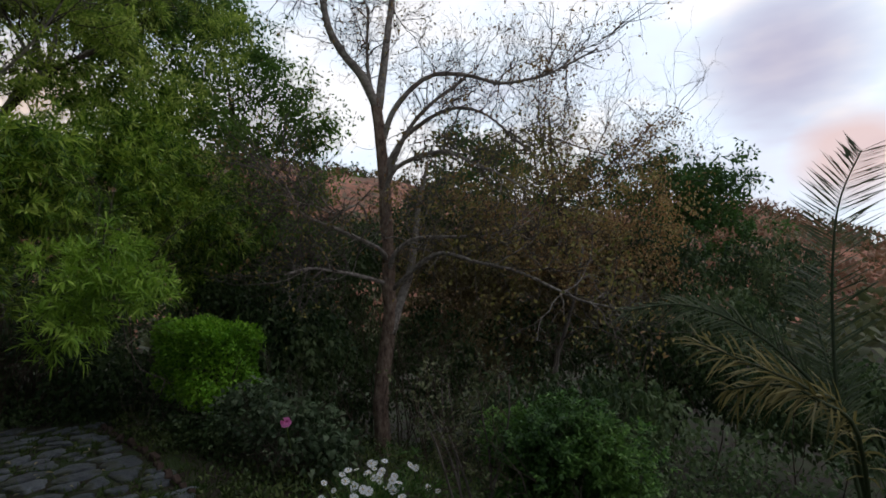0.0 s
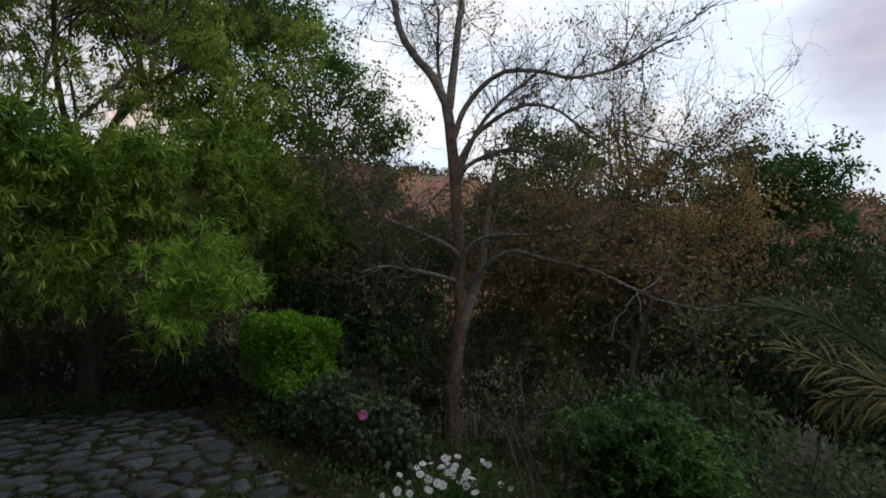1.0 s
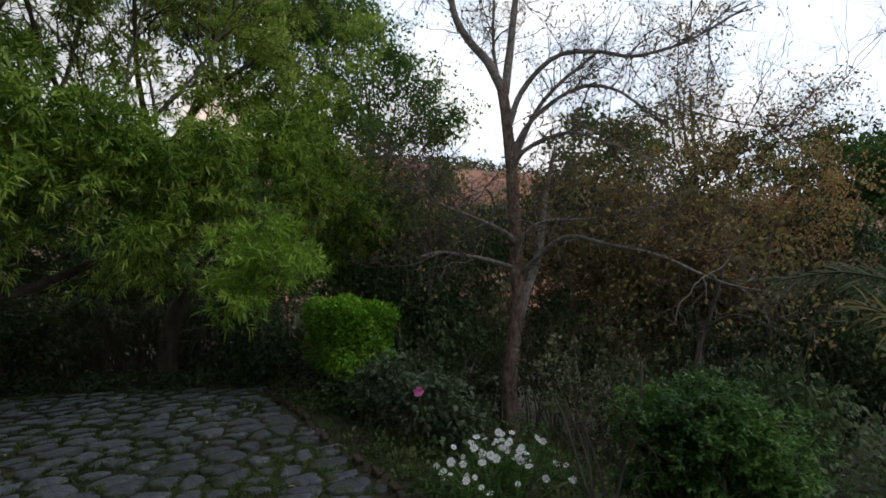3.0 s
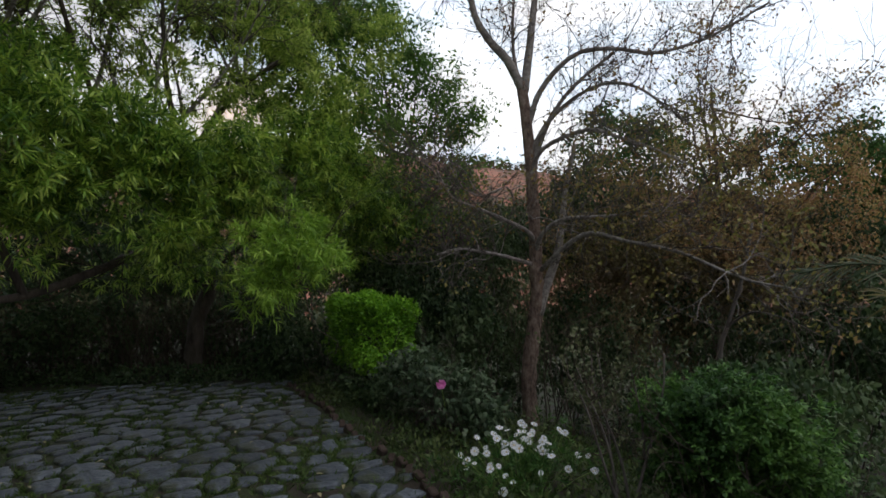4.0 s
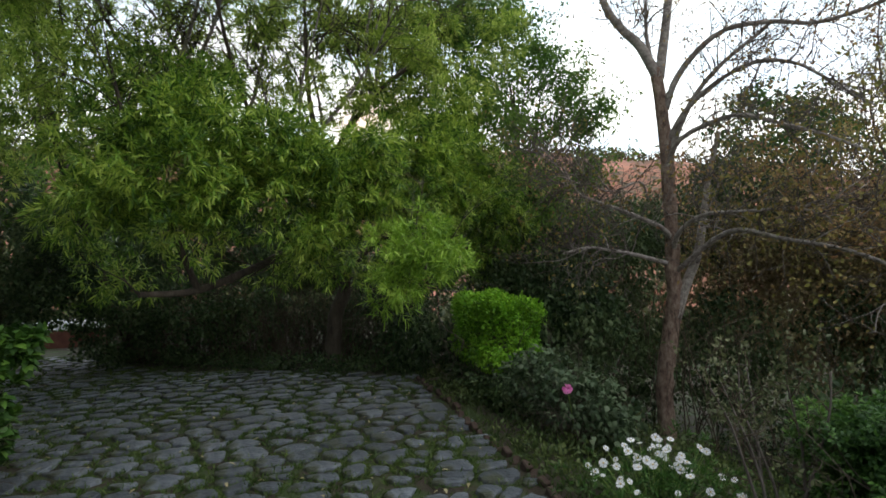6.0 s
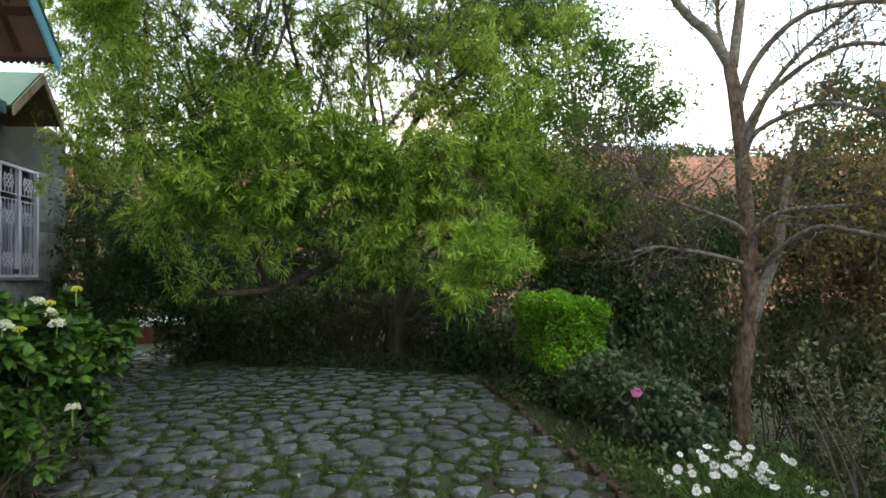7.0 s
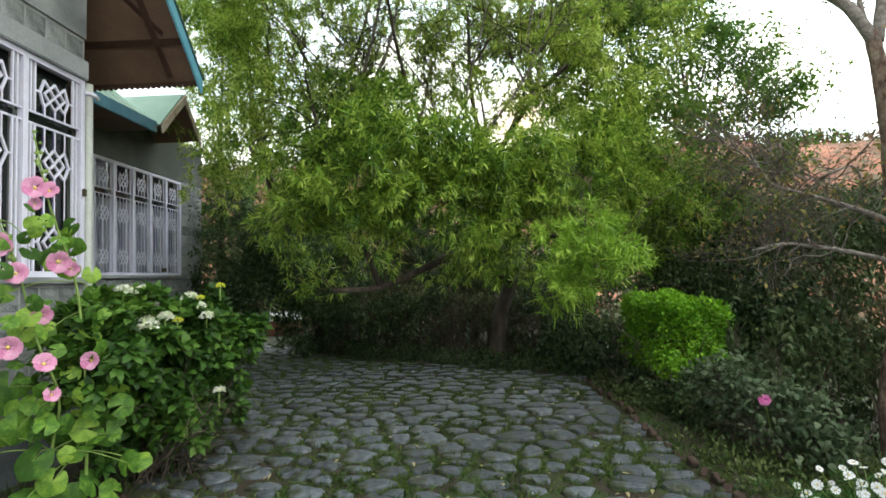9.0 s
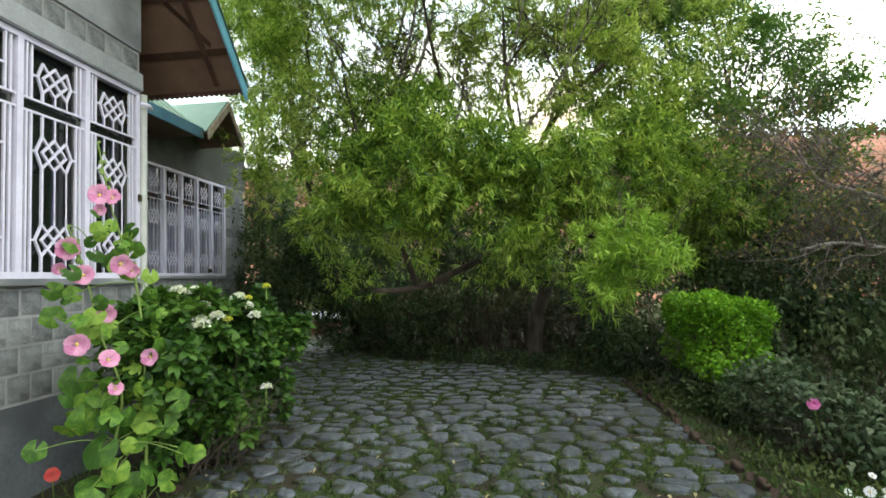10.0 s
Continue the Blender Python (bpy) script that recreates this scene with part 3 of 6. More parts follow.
    # the gap between the low front mass and the high crown is thinly closed
    airy += over + [(-7.6, -1.9, 3.55, 0.8, 0.8, 0.5), (-7.7, -0.9, 3.65, 0.8, 0.8, 0.5), (-8.0, 0.9, 3.2, 0.8, 0.8, 0.6), (-8.4, 1.6, 4.6, 0.9, 0.9, 0.7), (-8.6, 0.6, 5.4, 1.0, 1.0, 0.7), (-8.9, 2.3, 6.3, 1.2, 1.0, 0.7), (-9.4, -4.6, 4.6, 0.9, 0.8, 0.9), (-9.3, -4.4, 6.0, 0.9, 0.8, 0.9), (-7.6, -2.7, 4.3, 0.6, 0.5, 0.5), (-7.5, -2.9, 3.6, 0.5, 0.4, 0.4), (-8.6, -4.25, 3.3, 0.5, 0.4, 0.6), (-8.7, -4.35, 5.1, 0.55, 0.4, 0.8), (-8.8, -4.4, 6.6, 0.7, 0.5, 0.7)]
    low = [(-7.02, -2.13, 1.72, 0.6, 0.6, 0.35), (-7.06, -0.33, 1.62, 0.6, 0.6, 0.3), (-7.46, -2.76, 1.73, 0.5, 0.5, 0.5), (-7.19, 0.68, 1.53, 0.5, 0.5, 0.35)]
    ends, lean = whorl_shoots(rng, np.concatenate([lumps(rng, dense, 235, 0.21), lumps(rng, low, 12, 0.2)]), 8, 4, 0.2)
    part("crown", whorl_leaves("crown", rng, ends, lean, 11, 0.115, 0.0205, 0.075), M_WILLOW, tree)["kind"] = "stuff"
    # extra bunches in the unseen overhang deepen the shade on the paving
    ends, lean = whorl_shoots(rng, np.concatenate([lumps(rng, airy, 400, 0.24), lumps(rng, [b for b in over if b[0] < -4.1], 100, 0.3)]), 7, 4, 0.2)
    part("crown", whorl_leaves("crown", rng, ends, lean, 10, 0.11, 0.021, 0.09), M_WILLOW_LIT, tall)["kind"] = "stuff"
    young = [(-4.93, 0.86, 1.67, 0.42, 0.42, 0.26), (-4.68, 1.04, 1.50, 0.45, 0.4, 0.28), (-4.75, 0.73, 1.23, 0.18, 0.18, 0.24)]
    ends, lean = whorl_shoots(rng, lumps(rng, young, 15, 0.14), 4, 5, 0.12)
    part("young_growth", whorl_leaves("young_growth", rng, ends, lean, 12, 0.105, 0.016, 0.11), M_WILLOW_NEW, tree)["kind"] = "stuff"
    return tree


willow()


def broadleaf(name, label, at, trunk_r, trunk_top, blobs, mat, count, per, length, width, seed, bark=None, spread=0.5, twig=0.8, flat=0.0):
    """A tree or tall shrub: trunk, limbs to its lumps, twigs and many leaves in small clumps."""
    rng = np.random.default_rng(seed)
    tree = thing(name, (0, 0, 0), label, "tree" if "tree" in name else "shrub")
    bark = bark or M_BARK_DARK
    bm = bmesh.new()
    mid = [(at[0] + trunk_top[0]) / 2 + 0.1, (at[1] + trunk_top[1]) / 2, (at[2] + trunk_top[2]) / 2]
    tube_into(bm, [at, mid, trunk_top], trunk_r, 0.018, 9, 0.06, rng)
    part("trunk", bm, bark, tree)
    S, W = [], []
    for b in blobs:
        bm = bmesh.new()
        f = rng.uniform(0.35, 0.95)
        s = np.array(at) * (1 - f) + np.array(trunk_top) * f
        c = np.array(b[:3])
        line = [s, (s + c) / 2 + rng.normal(size=3) * 0.15, c + np.array([0, 0, b[5] * 0.6])]
        tube_into(bm, line, trunk_r * 0.3, 0.006, 6, 0.05, rng)
        part("limb", bm, bark, tree)
        a, w = along(rng, line, 10)
        S.append(a)
        W.append(w + rng.normal(size=a.shape) * 0.9)
    V, F, ends = twigs(rng, np.concatenate(S), np.concatenate(W), twig, 0.009, 2, 3)
    part("twig_mass", mesh_from("twig_mass", V, F), bark, tree)["kind"] = "stuff"
    bunch = lumps(rng, blobs, count // 6, 0.24)
    c = np.repeat(bunch[:, :3], 6, 0) + rng.normal(size=(len(bunch) * 6, 3)) * np.repeat(bunch[:, 3:4], 6, 0) * np.array([0.7, 0.7, 0.45])
    clumps = np.concatenate([c, rng.uniform(0.08, 0.20, (len(c), 3))], 1)
    part("crown", clump_leaves("crown", rng, clumps, per, length, width, spread, flat=flat), mat, tree)["kind"] = "stuff"
    return tree


broadleaf("broadleaf_tree", "tall leafy tree with rounded green leaves", [-9.50, 3.87, 0.66], 0.12, [-8.98, 3.80, 4.90],
          [(-8.40, 3.87, 4.39, 0.9, 0.9, 0.9), (-8.08, 4.27, 4.24, 0.7, 0.7, 0.6), (-7.95, 4.50, 3.84, 0.45, 0.45, 0.35), (-7.75, 4.82, 4.08, 0.45, 0.45, 0.3), (-7.72, 4.86, 3.41, 0.4, 0.4, 0.25), (-8.10, 4.64, 4.66, 0.4, 0.4, 0.25), (-7.96, 4.29, 3.01, 0.6, 0.6, 0.35), (-8.78, 3.76, 5.69, 0.9, 0.9, 0.7), (-8.55, 4.24, 5.25, 0.5, 0.5, 0.4), (-8.24, 3.00, 3.85, 0.8, 0.8, 0.9), (-8.15, 3.69, 3.34, 0.7, 0.7, 0.5), (-9.88, 2.85, 6.65, 1.2, 1.2, 1.0), (-8.70, 3.46, 2.56, 0.9, 0.9, 0.8), (-8.81, 2.57, 1.86, 0.9, 0.9, 0.6), (-8.40, 3.12, 1.82, 0.8, 0.8, 0.5), (-8.02, 3.96, 2.36, 0.6, 0.6, 0.35),
           (-9.0, 1.9, 4.6, 0.9, 0.9, 0.8), (-9.1, 1.3, 5.6, 0.9, 0.9, 0.8), (-9.0, 2.5, 5.6, 0.9, 0.9, 0.8), (-8.9, 2.0, 6.6, 1.0, 1.0, 0.8), (-8.6, 2.6, 4.3, 0.8, 0.8, 0.7), (-8.7, 3.2, 6.4, 0.9, 0.9, 0.8)],
          M_BROAD, 2300, 24, 0.075, 0.034, 31, twig=0.5)
broadleaf("background_tree", "leafy green tree standing behind the house corner", [-11.69, -5.67, 0.20], 0.12, [-11.70, -5.66, 6.26],
          [(-11.45, -5.71, 4.69, 0.8, 0.8, 1.0), (-11.62, -5.83, 6.66, 0.9, 0.9, 1.0), (-11.65, -5.75, 8.34, 1.0, 1.0, 0.9), (-11.52, -5.56, 2.83, 0.9, 0.9, 0.9), (-12.05, -5.35, 3.70, 1.0, 1.0, 0.9), (-12.13, -4.57, 1.75, 1.4, 1.0, 0.9)],
          M_BROAD, 620, 22, 0.10, 0.04, 34)
broadleaf("bright_shrub", "light green shrub behind the bare tree", [-8.45, 4.57, 1.06], 0.04, [-8.44, 4.59, 2.15],
          [(-8.27, 4.49, 2.27, 0.55, 0.5, 0.3), (-8.60, 4.29, 2.55, 0.4, 0.4, 0.25), (-8.06, 4.84, 2.10, 0.4, 0.4, 0.25)], M_BROAD, 130, 22, 0.07, 0.035, 35, twig=0.4)
broadleaf("rust_leaved_tree", "thin tree with sparse rust-brown autumn leaves", [-5.37, 7.82, -0.13], 0.07, [-5.23, 7.91, 4.34],
          [(-5.42, 7.54, 3.61, 0.75, 0.7, 0.6), (-5.47, 7.26, 2.78, 0.9, 0.7, 0.6), (-4.93, 7.86, 2.89, 0.8, 0.8, 0.6), (-5.19, 7.93, 5.0, 0.6, 0.6, 0.45), (-5.26, 7.16, 1.86, 1.1, 0.8, 0.6), (-4.25, 7.57, 1.78, 1.2, 0.8, 0.7), (-3.67, 7.86, 2.19, 1.0, 0.8, 0.7), (-4.18, 7.83, 2.74, 0.9, 0.8, 0.6), (-4.56, 7.15, 1.57, 1.0, 0.6, 0.35), (-3.95, 8.61, 3.24, 0.8, 0.8, 0.4), (-6.33, 6.81, 2.71, 0.7, 0.6, 0.5), (-5.36, 7.99, 5.37, 0.75, 0.6, 0.45), (-5.40, 7.96, 4.43, 0.6, 0.6, 0.4), (-4.31, 8.36, 3.84, 0.6, 0.6, 0.4), (-3.51, 8.51, 3.60, 0.5, 0.5, 0.35), (-3.33, 8.58, 4.03, 0.35, 0.35, 0.2)],
          M_RUST, 1100, 14, 0.046, 0.030, 32, bark=M_STEM, twig=1.1, flat=0.4)
broadleaf("evergreen_tree", "dense dark green tree behind the bare one", [-5.22, 11.37, -0.57], 0.14, [-4.69, 11.59, 3.28],
          [(-4.01, 11.31, 3.15, 1.0, 1.0, 0.8), (-3.43, 11.49, 2.86, 0.6, 0.6, 0.45), (-4.82, 11.00, 3.25, 0.9, 0.9, 0.8), (-5.76, 10.54, 3.22, 0.9, 0.9, 0.7), (-7.85, 8.44, 3.99, 1.2, 1.0, 0.7), (-7.11, 9.06, 3.43, 1.0, 1.0, 0.7), (-4.06, 11.29, 2.10, 1.1, 1.0, 0.9)],
          M_BUSH, 900, 24, 0.09, 0.05, 33)

# ---- thicket and shrubs ----
def thicket():
    """The creeper-hung thicket behind the bed: dark leaves in hanging curtains, dry stems below."""
    rng = np.random.default_rng(41)
    ob = thing("thicket", (0, 0, 0), "dark creeper-covered thicket with dry hanging stems", "thicket")
    green = [(-8.78, 3.45, 2.15, 0.9, 0.9, 1.0), (-8.61, 4.52, 2.02, 1.0, 0.9, 0.8), (-8.19, 4.02, 1.10, 1.1, 0.8, 1.0), (-7.87, 4.99, 1.06, 1.0, 0.8, 1.2), (-8.23, 5.53, 2.10, 1.0, 0.9, 0.6), (-7.29, 4.78, -0.14, 0.9, 0.7, 0.8),
             (-6.81, 6.33, 0.04, 0.9, 0.8, 1.1), (-7.30, 7.26, 2.66, 1.0, 1.0, 0.8), (-5.53, 7.62, 0.37, 1.0, 0.8, 0.8), (-3.61, 7.81, 0.03, 1.1, 0.8, 0.9), (-2.74, 7.73, 0.53, 1.0, 0.8, 0.8), (-3.94, 8.76, 1.48, 1.0, 0.9, 0.8), 
             (-1.56, 7.84, -0.26, 1.3, 0.9, 0.6), (-0.92, 7.93, -0.31, 1.2, 0.9, 0.6), (-7.33, 2.28, 0.40, 0.7, 0.6, 0.4), (-7.81, 1.69, 0.39, 0.6, 0.6, 0.45), (-6.77, 2.86, 0.33, 0.9, 0.6, 0.5), (-7.28, 3.64, 0.99, 0.9, 0.8, 0.6), (-7.93, 3.21, 1.13, 0.9, 0.8, 0.6), (-6.63, 3.59, 0.62, 0.8, 0.7, 0.7), (-8.20, 6.88, 2.09, 1.2, 0.9, 0.9), (-6.86, 8.20, 1.66, 1.2, 0.9, 0.55), (-5.63, 8.84, 1.59, 1.2, 0.9, 0.55), (-2.63, 10.26, 1.19, 1.0, 0.9, 0.7), (-2.67, 5.16, 0.0, 0.7, 0.6, 0.4), (-4.06, 5.2, -0.15, 0.7, 0.6, 0.5), (-3.32, 5.4, -0.15, 0.7, 0.6, 0.45)]
    c = fill(rng, green, 4900)
    part("creeper", clump_leaves("creeper", rng, np.concatenate([c, rng.uniform(0.10, 0.25, (len(c), 3))], 1), 19, 0.088, 0.046, 0.35, 0.9, flat=0.3), M_IVY, ob)["kind"] = "stuff"
    dry = [(-7.27, 6.72, 1.39, 0.9, 0.8, 1.2), (-6.27, 7.39, 0.57, 1.1, 0.8, 1.2), (-5.31, 7.85, 1.14, 1.1, 0.8, 1.0), (-6.83, 7.43, 1.88, 1.2, 0.9, 0.9), (-5.28, 8.27, 1.84, 1.2, 0.9, 0.8), (-4.26, 8.24, 1.28, 1.0, 0.8, 0.9)]
    c = fill(rng, dry, 1900)
    part("dry_creeper", clump_leaves("dry_creeper", rng, np.concatenate([c, rng.uniform(0.10, 0.25, (len(c), 3))], 1), 18, 0.07, 0.042, 0.4, 0.8), M_THICKET_DRY, ob)["kind"] = "stuff"
    xs = []
    for k in range(95):
        f = rng.uniform()
        a, b = np.array([-8.7, 3.5, 0.33]), np.array([-2.2, 7.9, -0.48])
        p = a + (b - a) * f + rng.normal(size=3) * np.array([0.45, 0.45, 0])
        p[2] = lay(p[0], p[1]) - 0.05
        xs.append(p)
    V, F, _ = twigs(rng, xs, rng.normal(size=(95, 3)) * 0.2 + np.array([0, 0, 1.0]), 2.1, 0.012, 1, 2, lift=0.08, zig=0.13)
    part("dry_stem_mass", mesh_from("dry_stem_mass", V, F), M_STEM, ob)["kind"] = "stuff"
    return ob


thicket()


def bank_thicket():
    """Tangled dark stems and small leaves on the bank below the thicket and the palm."""
    rng = np.random.default_rng(44)
    ob = thing("bank_thicket", (0, 0, 0), "dark tangled scrub on the bank below the thicket and palm", "thicket")
    n = 330
    p = np.stack([rng.uniform(-6.0, 0.6, n), rng.uniform(3.2, 6.2, n), np.zeros(n)], 1)
    p = p[(p[:, 0] > -2.6) | (p[:, 1] > 5.4)]
    n = len(p)
    p[:, 2] = ground_height(p[:, 0], p[:, 1]) - 0.04
    V, F, ends = twigs(rng, p, rng.normal(size=(n, 3)) * 0.5 + np.array([0, 0, 1.0]), 0.75, 0.008, 2, 2, zig=0.3)
    part("stem_mass", mesh_from("stem_mass", V, F), M_BARK_DARK, ob)["kind"] = "stuff"
    at = np.repeat(ends, 5, 0)
    at = at + rng.normal(size=at.shape) * 0.07
    part("foliage", leaf_mesh("foliage", rng, at, rng.normal(size=at.shape) + np.array([0, 0, -0.4]), 0.055, 0.028), M_IVY, ob)["kind"] = "stuff"


bank_thicket()


def undergrowth():
    """Shrubs under the willow: thin brown stems and dark leaves, at the far edge of the paving."""
    rng = np.random.default_rng(42)
    ob = thing("undergrowth", (0, 0, 0), "shady undergrowth of thin brown stems beneath the willow", "thicket")
    a, b = np.array([-11.16, -3.75, 0.0]), np.array([-8.17, 1.43, 0.0])
    pts = []
    for k in range(760):
        p = a + (b - a) * rng.uniform() + np.array([-rng.uniform(0, 1.6), rng.normal() * 0.2, 0])
        p[2] = lay(p[0], p[1]) - 0.05
        pts.append(p)
    V, F, ends = twigs(rng, pts, rng.normal(size=(760, 3)) * 0.2 + np.array([0, 0, 1.0]), 1.15, 0.008, 1, 2, zig=0.12)
    part("stem_mass", mesh_from("stem_mass", V, F), M_STEM, ob)["kind"] = "stuff"
    blobs = [(-10.44, -3.28, 0.76, 0.8, 0.8, 0.7), (-10.31, -2.07, 0.97, 0.9, 0.8, 0.8), (-10.24, -0.93, 0.72, 0.9, 0.8, 0.7), (-9.37, 1.03, 0.54, 0.8, 0.8, 0.6), (-8.28, 1.47, 0.46, 0.5, 0.5, 0.5), (-10.84, -5.12, 2.25, 1.0, 1.0, 1.3), (-11.29, -5.34, 1.13, 0.8, 0.8, 0.6), (-11.34, -3.77, 1.84, 1.0, 1.0, 1.0), (-11.36, -0.22, 1.73, 1.4, 1.0, 0.8), (-10.24, 0.28, 0.58, 0.8, 0.7, 0.5), (-12.63, -2.72, 1.83, 1.5, 1.2, 0.8), (-12.84, -1.04, 2.06, 1.5, 1.2, 0.8), (-12.31, 0.84, 1.58, 1.4, 1.2, 0.8), (-10.61, 2.02, 1.30, 1.1, 1.0, 0.8), (-12.38, -3.78, 2.56, 1.2, 1.0, 0.8), (-9.9, -4.15, 1.6, 0.7, 0.5, 0.8), (-9.9, -4.1, 2.5, 0.7, 0.5, 0.6), (-10.3, -3.6, 2.2, 0.8, 0.7, 0.8), (-12.2, -1.9, 3.0, 1.4, 1.2, 0.7), (-12.0, 0.2, 2.7, 1.3, 1.1, 0.7)]
    c = fill(rng, blobs, 3900)
    part("foliage", clump_leaves("foliage", rng, np.concatenate([c, rng.uniform(0.08, 0.22, (len(c), 3))], 1), 18, 0.085, 0.05, 0.4, 0.5), M_IVY, ob)["kind"] = "stuff"
    return ob


undergrowth()


def box_hedge():
    """A clipped hedge with a squared, slightly rounded shape."""
    rng = np.random.default_rng(43)
    x0, y0 = -6.45, 2.30
    ob = thing("clipped_hedge", (x0, y0, lay(x0, y0)), "bright green clipped hedge with squared rounded top", "hedge")
    n = 17000
    p = rng.uniform(-1, 1, (n, 3))
    p = p / np.maximum((np.abs(p) ** 5).sum(1) ** 0.2, 1e-3)[:, None] * (rng.uniform(0.80, 1.0, n) + (rng.uniform(size=n) < 0.12) * rng.uniform(0, 0.10, n))[:, None]
    p = p * (1 + 0.11 * np.sin(p[:, [1, 2, 0]] * 5.0 + 1.0) * np.cos(p[:, [2, 0, 1]] * 4.0))
    a = p * np.array([0.72, 0.42, 0.46]) + np.array([0, 0, 0.86])
    a[:, 2] -= 0.10 * np.clip(a[:, 1] / 0.4, 0, 1)
    part("foliage", leaf_mesh("foliage", rng, a, p * np.array([1, 1, 1.2]) + rng.normal(size=(n, 3)) * 0.7 + np.array([0, 0, 0.1]), 0.048, 0.034, flat=0.3), M_HEDGE, ob)["kind"] = "stuff"
    st = np.stack([rng.uniform(-0.8, 0.8, 50), rng.uniform(-0.3, 0.3, 50), np.full(50, -0.1)], 1)
    V, F, _ = twigs(rng, st, rng.normal(size=(50, 3)) * 0.2 + np.array([0, 0, 1.0]), 0.8, 0.010, 2, 3)
    part("stem_mass", mesh_from("stem_mass", V, F), M_BARK_DARK, ob)["kind"] = "stuff"
    return ob


box_hedge()


def shrub(name, label, x, y, blobs, mat, count, per, length, width, seed, stems=26, stem_len=0.9, twig_mat=None, category="shrub", **kw):
    rng = np.random.default_rng(seed)
    z = lay(x, y)
    ob = thing(name, (x, y, z), label, category)
    st = np.stack([rng.normal(size=stems) * 0.12, rng.normal(size=stems) * 0.12, np.full(stems, -0.05)], 1)
    V, F, ends = twigs(rng, st, rng.normal(size=(stems, 3)) * 0.45 + np.array([0, 0, 1.0]), stem_len, 0.009, 2, 3)
    part("stem_mass", mesh_from("stem_mass", V, F), twig_mat or M_BARK_DARK, ob)["kind"] = "stuff"
    c = fill(rng, blobs, count)
    part("foliage", clump_leaves("foliage", rng, np.concatenate([c, rng.uniform(0.06, 0.15, (len(c), 3))], 1), per, length, width, **kw), mat, ob)["kind"] = "stuff"
    return ob, ends + np.array([x, y, z])


shrub("rose_bush", "straggling grey-green rose bush in the bed", -4.3, 2.25, [(0, 0, 0.46, 0.45, 0.38, 0.26), (-0.6, 0.0, 0.50, 0.45, 0.36, 0.30), (0.35, 0.1, 0.34, 0.34, 0.3, 0.2), (-1.1, -0.05, 0.36, 0.4, 0.32, 0.24)], M_ROSE_LEAF, 210, 13, 0.066, 0.044, 52, stem_len=0.65, flat=0.45)
shrub("low_shrub", "low dark leafy shrub along the bed below the hedge", -6.3, 1.95, [(0, 0, 0.2, 0.5, 0.25, 0.2), (-0.6, 0.1, 0.22, 0.45, 0.3, 0.24), (0.7, 0.05, 0.2, 0.45, 0.28, 0.2), (1.2, 0.15, 0.24, 0.4, 0.3, 0.22)], M_IVY, 260, 15, 0.05, 0.03, 56, stem_len=0.35)
shrub("low_shrub", "low grey-green shrub filling the bed behind the roses", -5.2, 2.6, [(0, 0, 0.25, 0.6, 0.35, 0.24), (0.7, 0.0, 0.16, 0.4, 0.3, 0.14)], M_ROSE_LEAF, 150, 15, 0.05, 0.03, 57, stem_len=0.4)


def sparse_shrub(x, y):
    """A thin shrub: a few bare forking stems, leaves only towards the top."""
    rng = np.random.default_rng(53)
    z = lay(x, y)
    ob = thing("sparse_shrub", (x, y, z), "thin sparse shrub with bare stems and small grey-green leaves", "shrub")
    tips = []
    for k in range(6):
        a = k * 1.05 + rng.uniform(-0.3, 0.3)
        way = np.array([math.cos(a) * 0.20, math.sin(a) * 0.20, 1.0])
        p, line = np.array([math.cos(a) * 0.03, math.sin(a) * 0.03, -0.06]), []
        for j in range(6):
            line.append(tuple(p))
            way = way + rng.normal(size=3) * np.array([0.16, 0.16, 0.05])
            p = p + unit(way) * 0.235 * rng.uniform(0.8, 1.1)
        bm = bmesh.new()
        tube_into(bm, line, 0.013, 0.004, 6, 0.08, rng)
        part("stem", bm, M_TWIG, ob)
        q, w = along(rng, line, 7, 0.4, 1.0)
        tips.append((q, w))
    S, W = np.concatenate([t[0] for t in tips]), np.concatenate([t[1] for t in tips])
    V, F, ends = twigs(rng, S, W + rng.normal(size=W.shape) * 0.5, 0.26, 0.005, 1, 2)
    part("twig_mass", mesh_from("twig_mass", V, F), M_STEM, ob)["kind"] = "stuff"
    at = np.repeat(ends[ends[:, 2] > 0.5], 3, 0)
    part("foliage", leaf_mesh("foliage", rng, at + rng.normal(size=at.shape) * 0.02, rng.normal(size=at.shape) + np.array([0, 0, 0.5]), 0.042, 0.019), M_SPARSE, ob)["kind"] = "stuff"


sparse_shrub(-2.36, 2.44)


def sapling():
    rng = np.random.default_rng(58)
    ob = thing("sapling", (0, 0, 0), "slender leaning sapling with a pale stem in the thicket", "tree")
    foot = lay(-4.25, 6.05)
    bm = bmesh.new()
    tube_into(bm, [(-4.25, 6.05, foot - 0.1), (-4.16, 6.1, 0.2), (-4.06, 6.15, 0.62), (-3.85, 6.2, 1.25), (-3.75, 6.3, 1.9)], 0.045, 0.012, 8, 0.06, rng)
    part("trunk", bm, M_TWIG, ob)
    limbs_part(ob, [([(-4.06, 6.15, 0.62), (-3.7, 6.1, 0.82), (-3.3, 6.0, 0.78), (-2.9, 5.95, 0.62)], 0.018, 0.005)], rng, M_TWIG)


sapling()


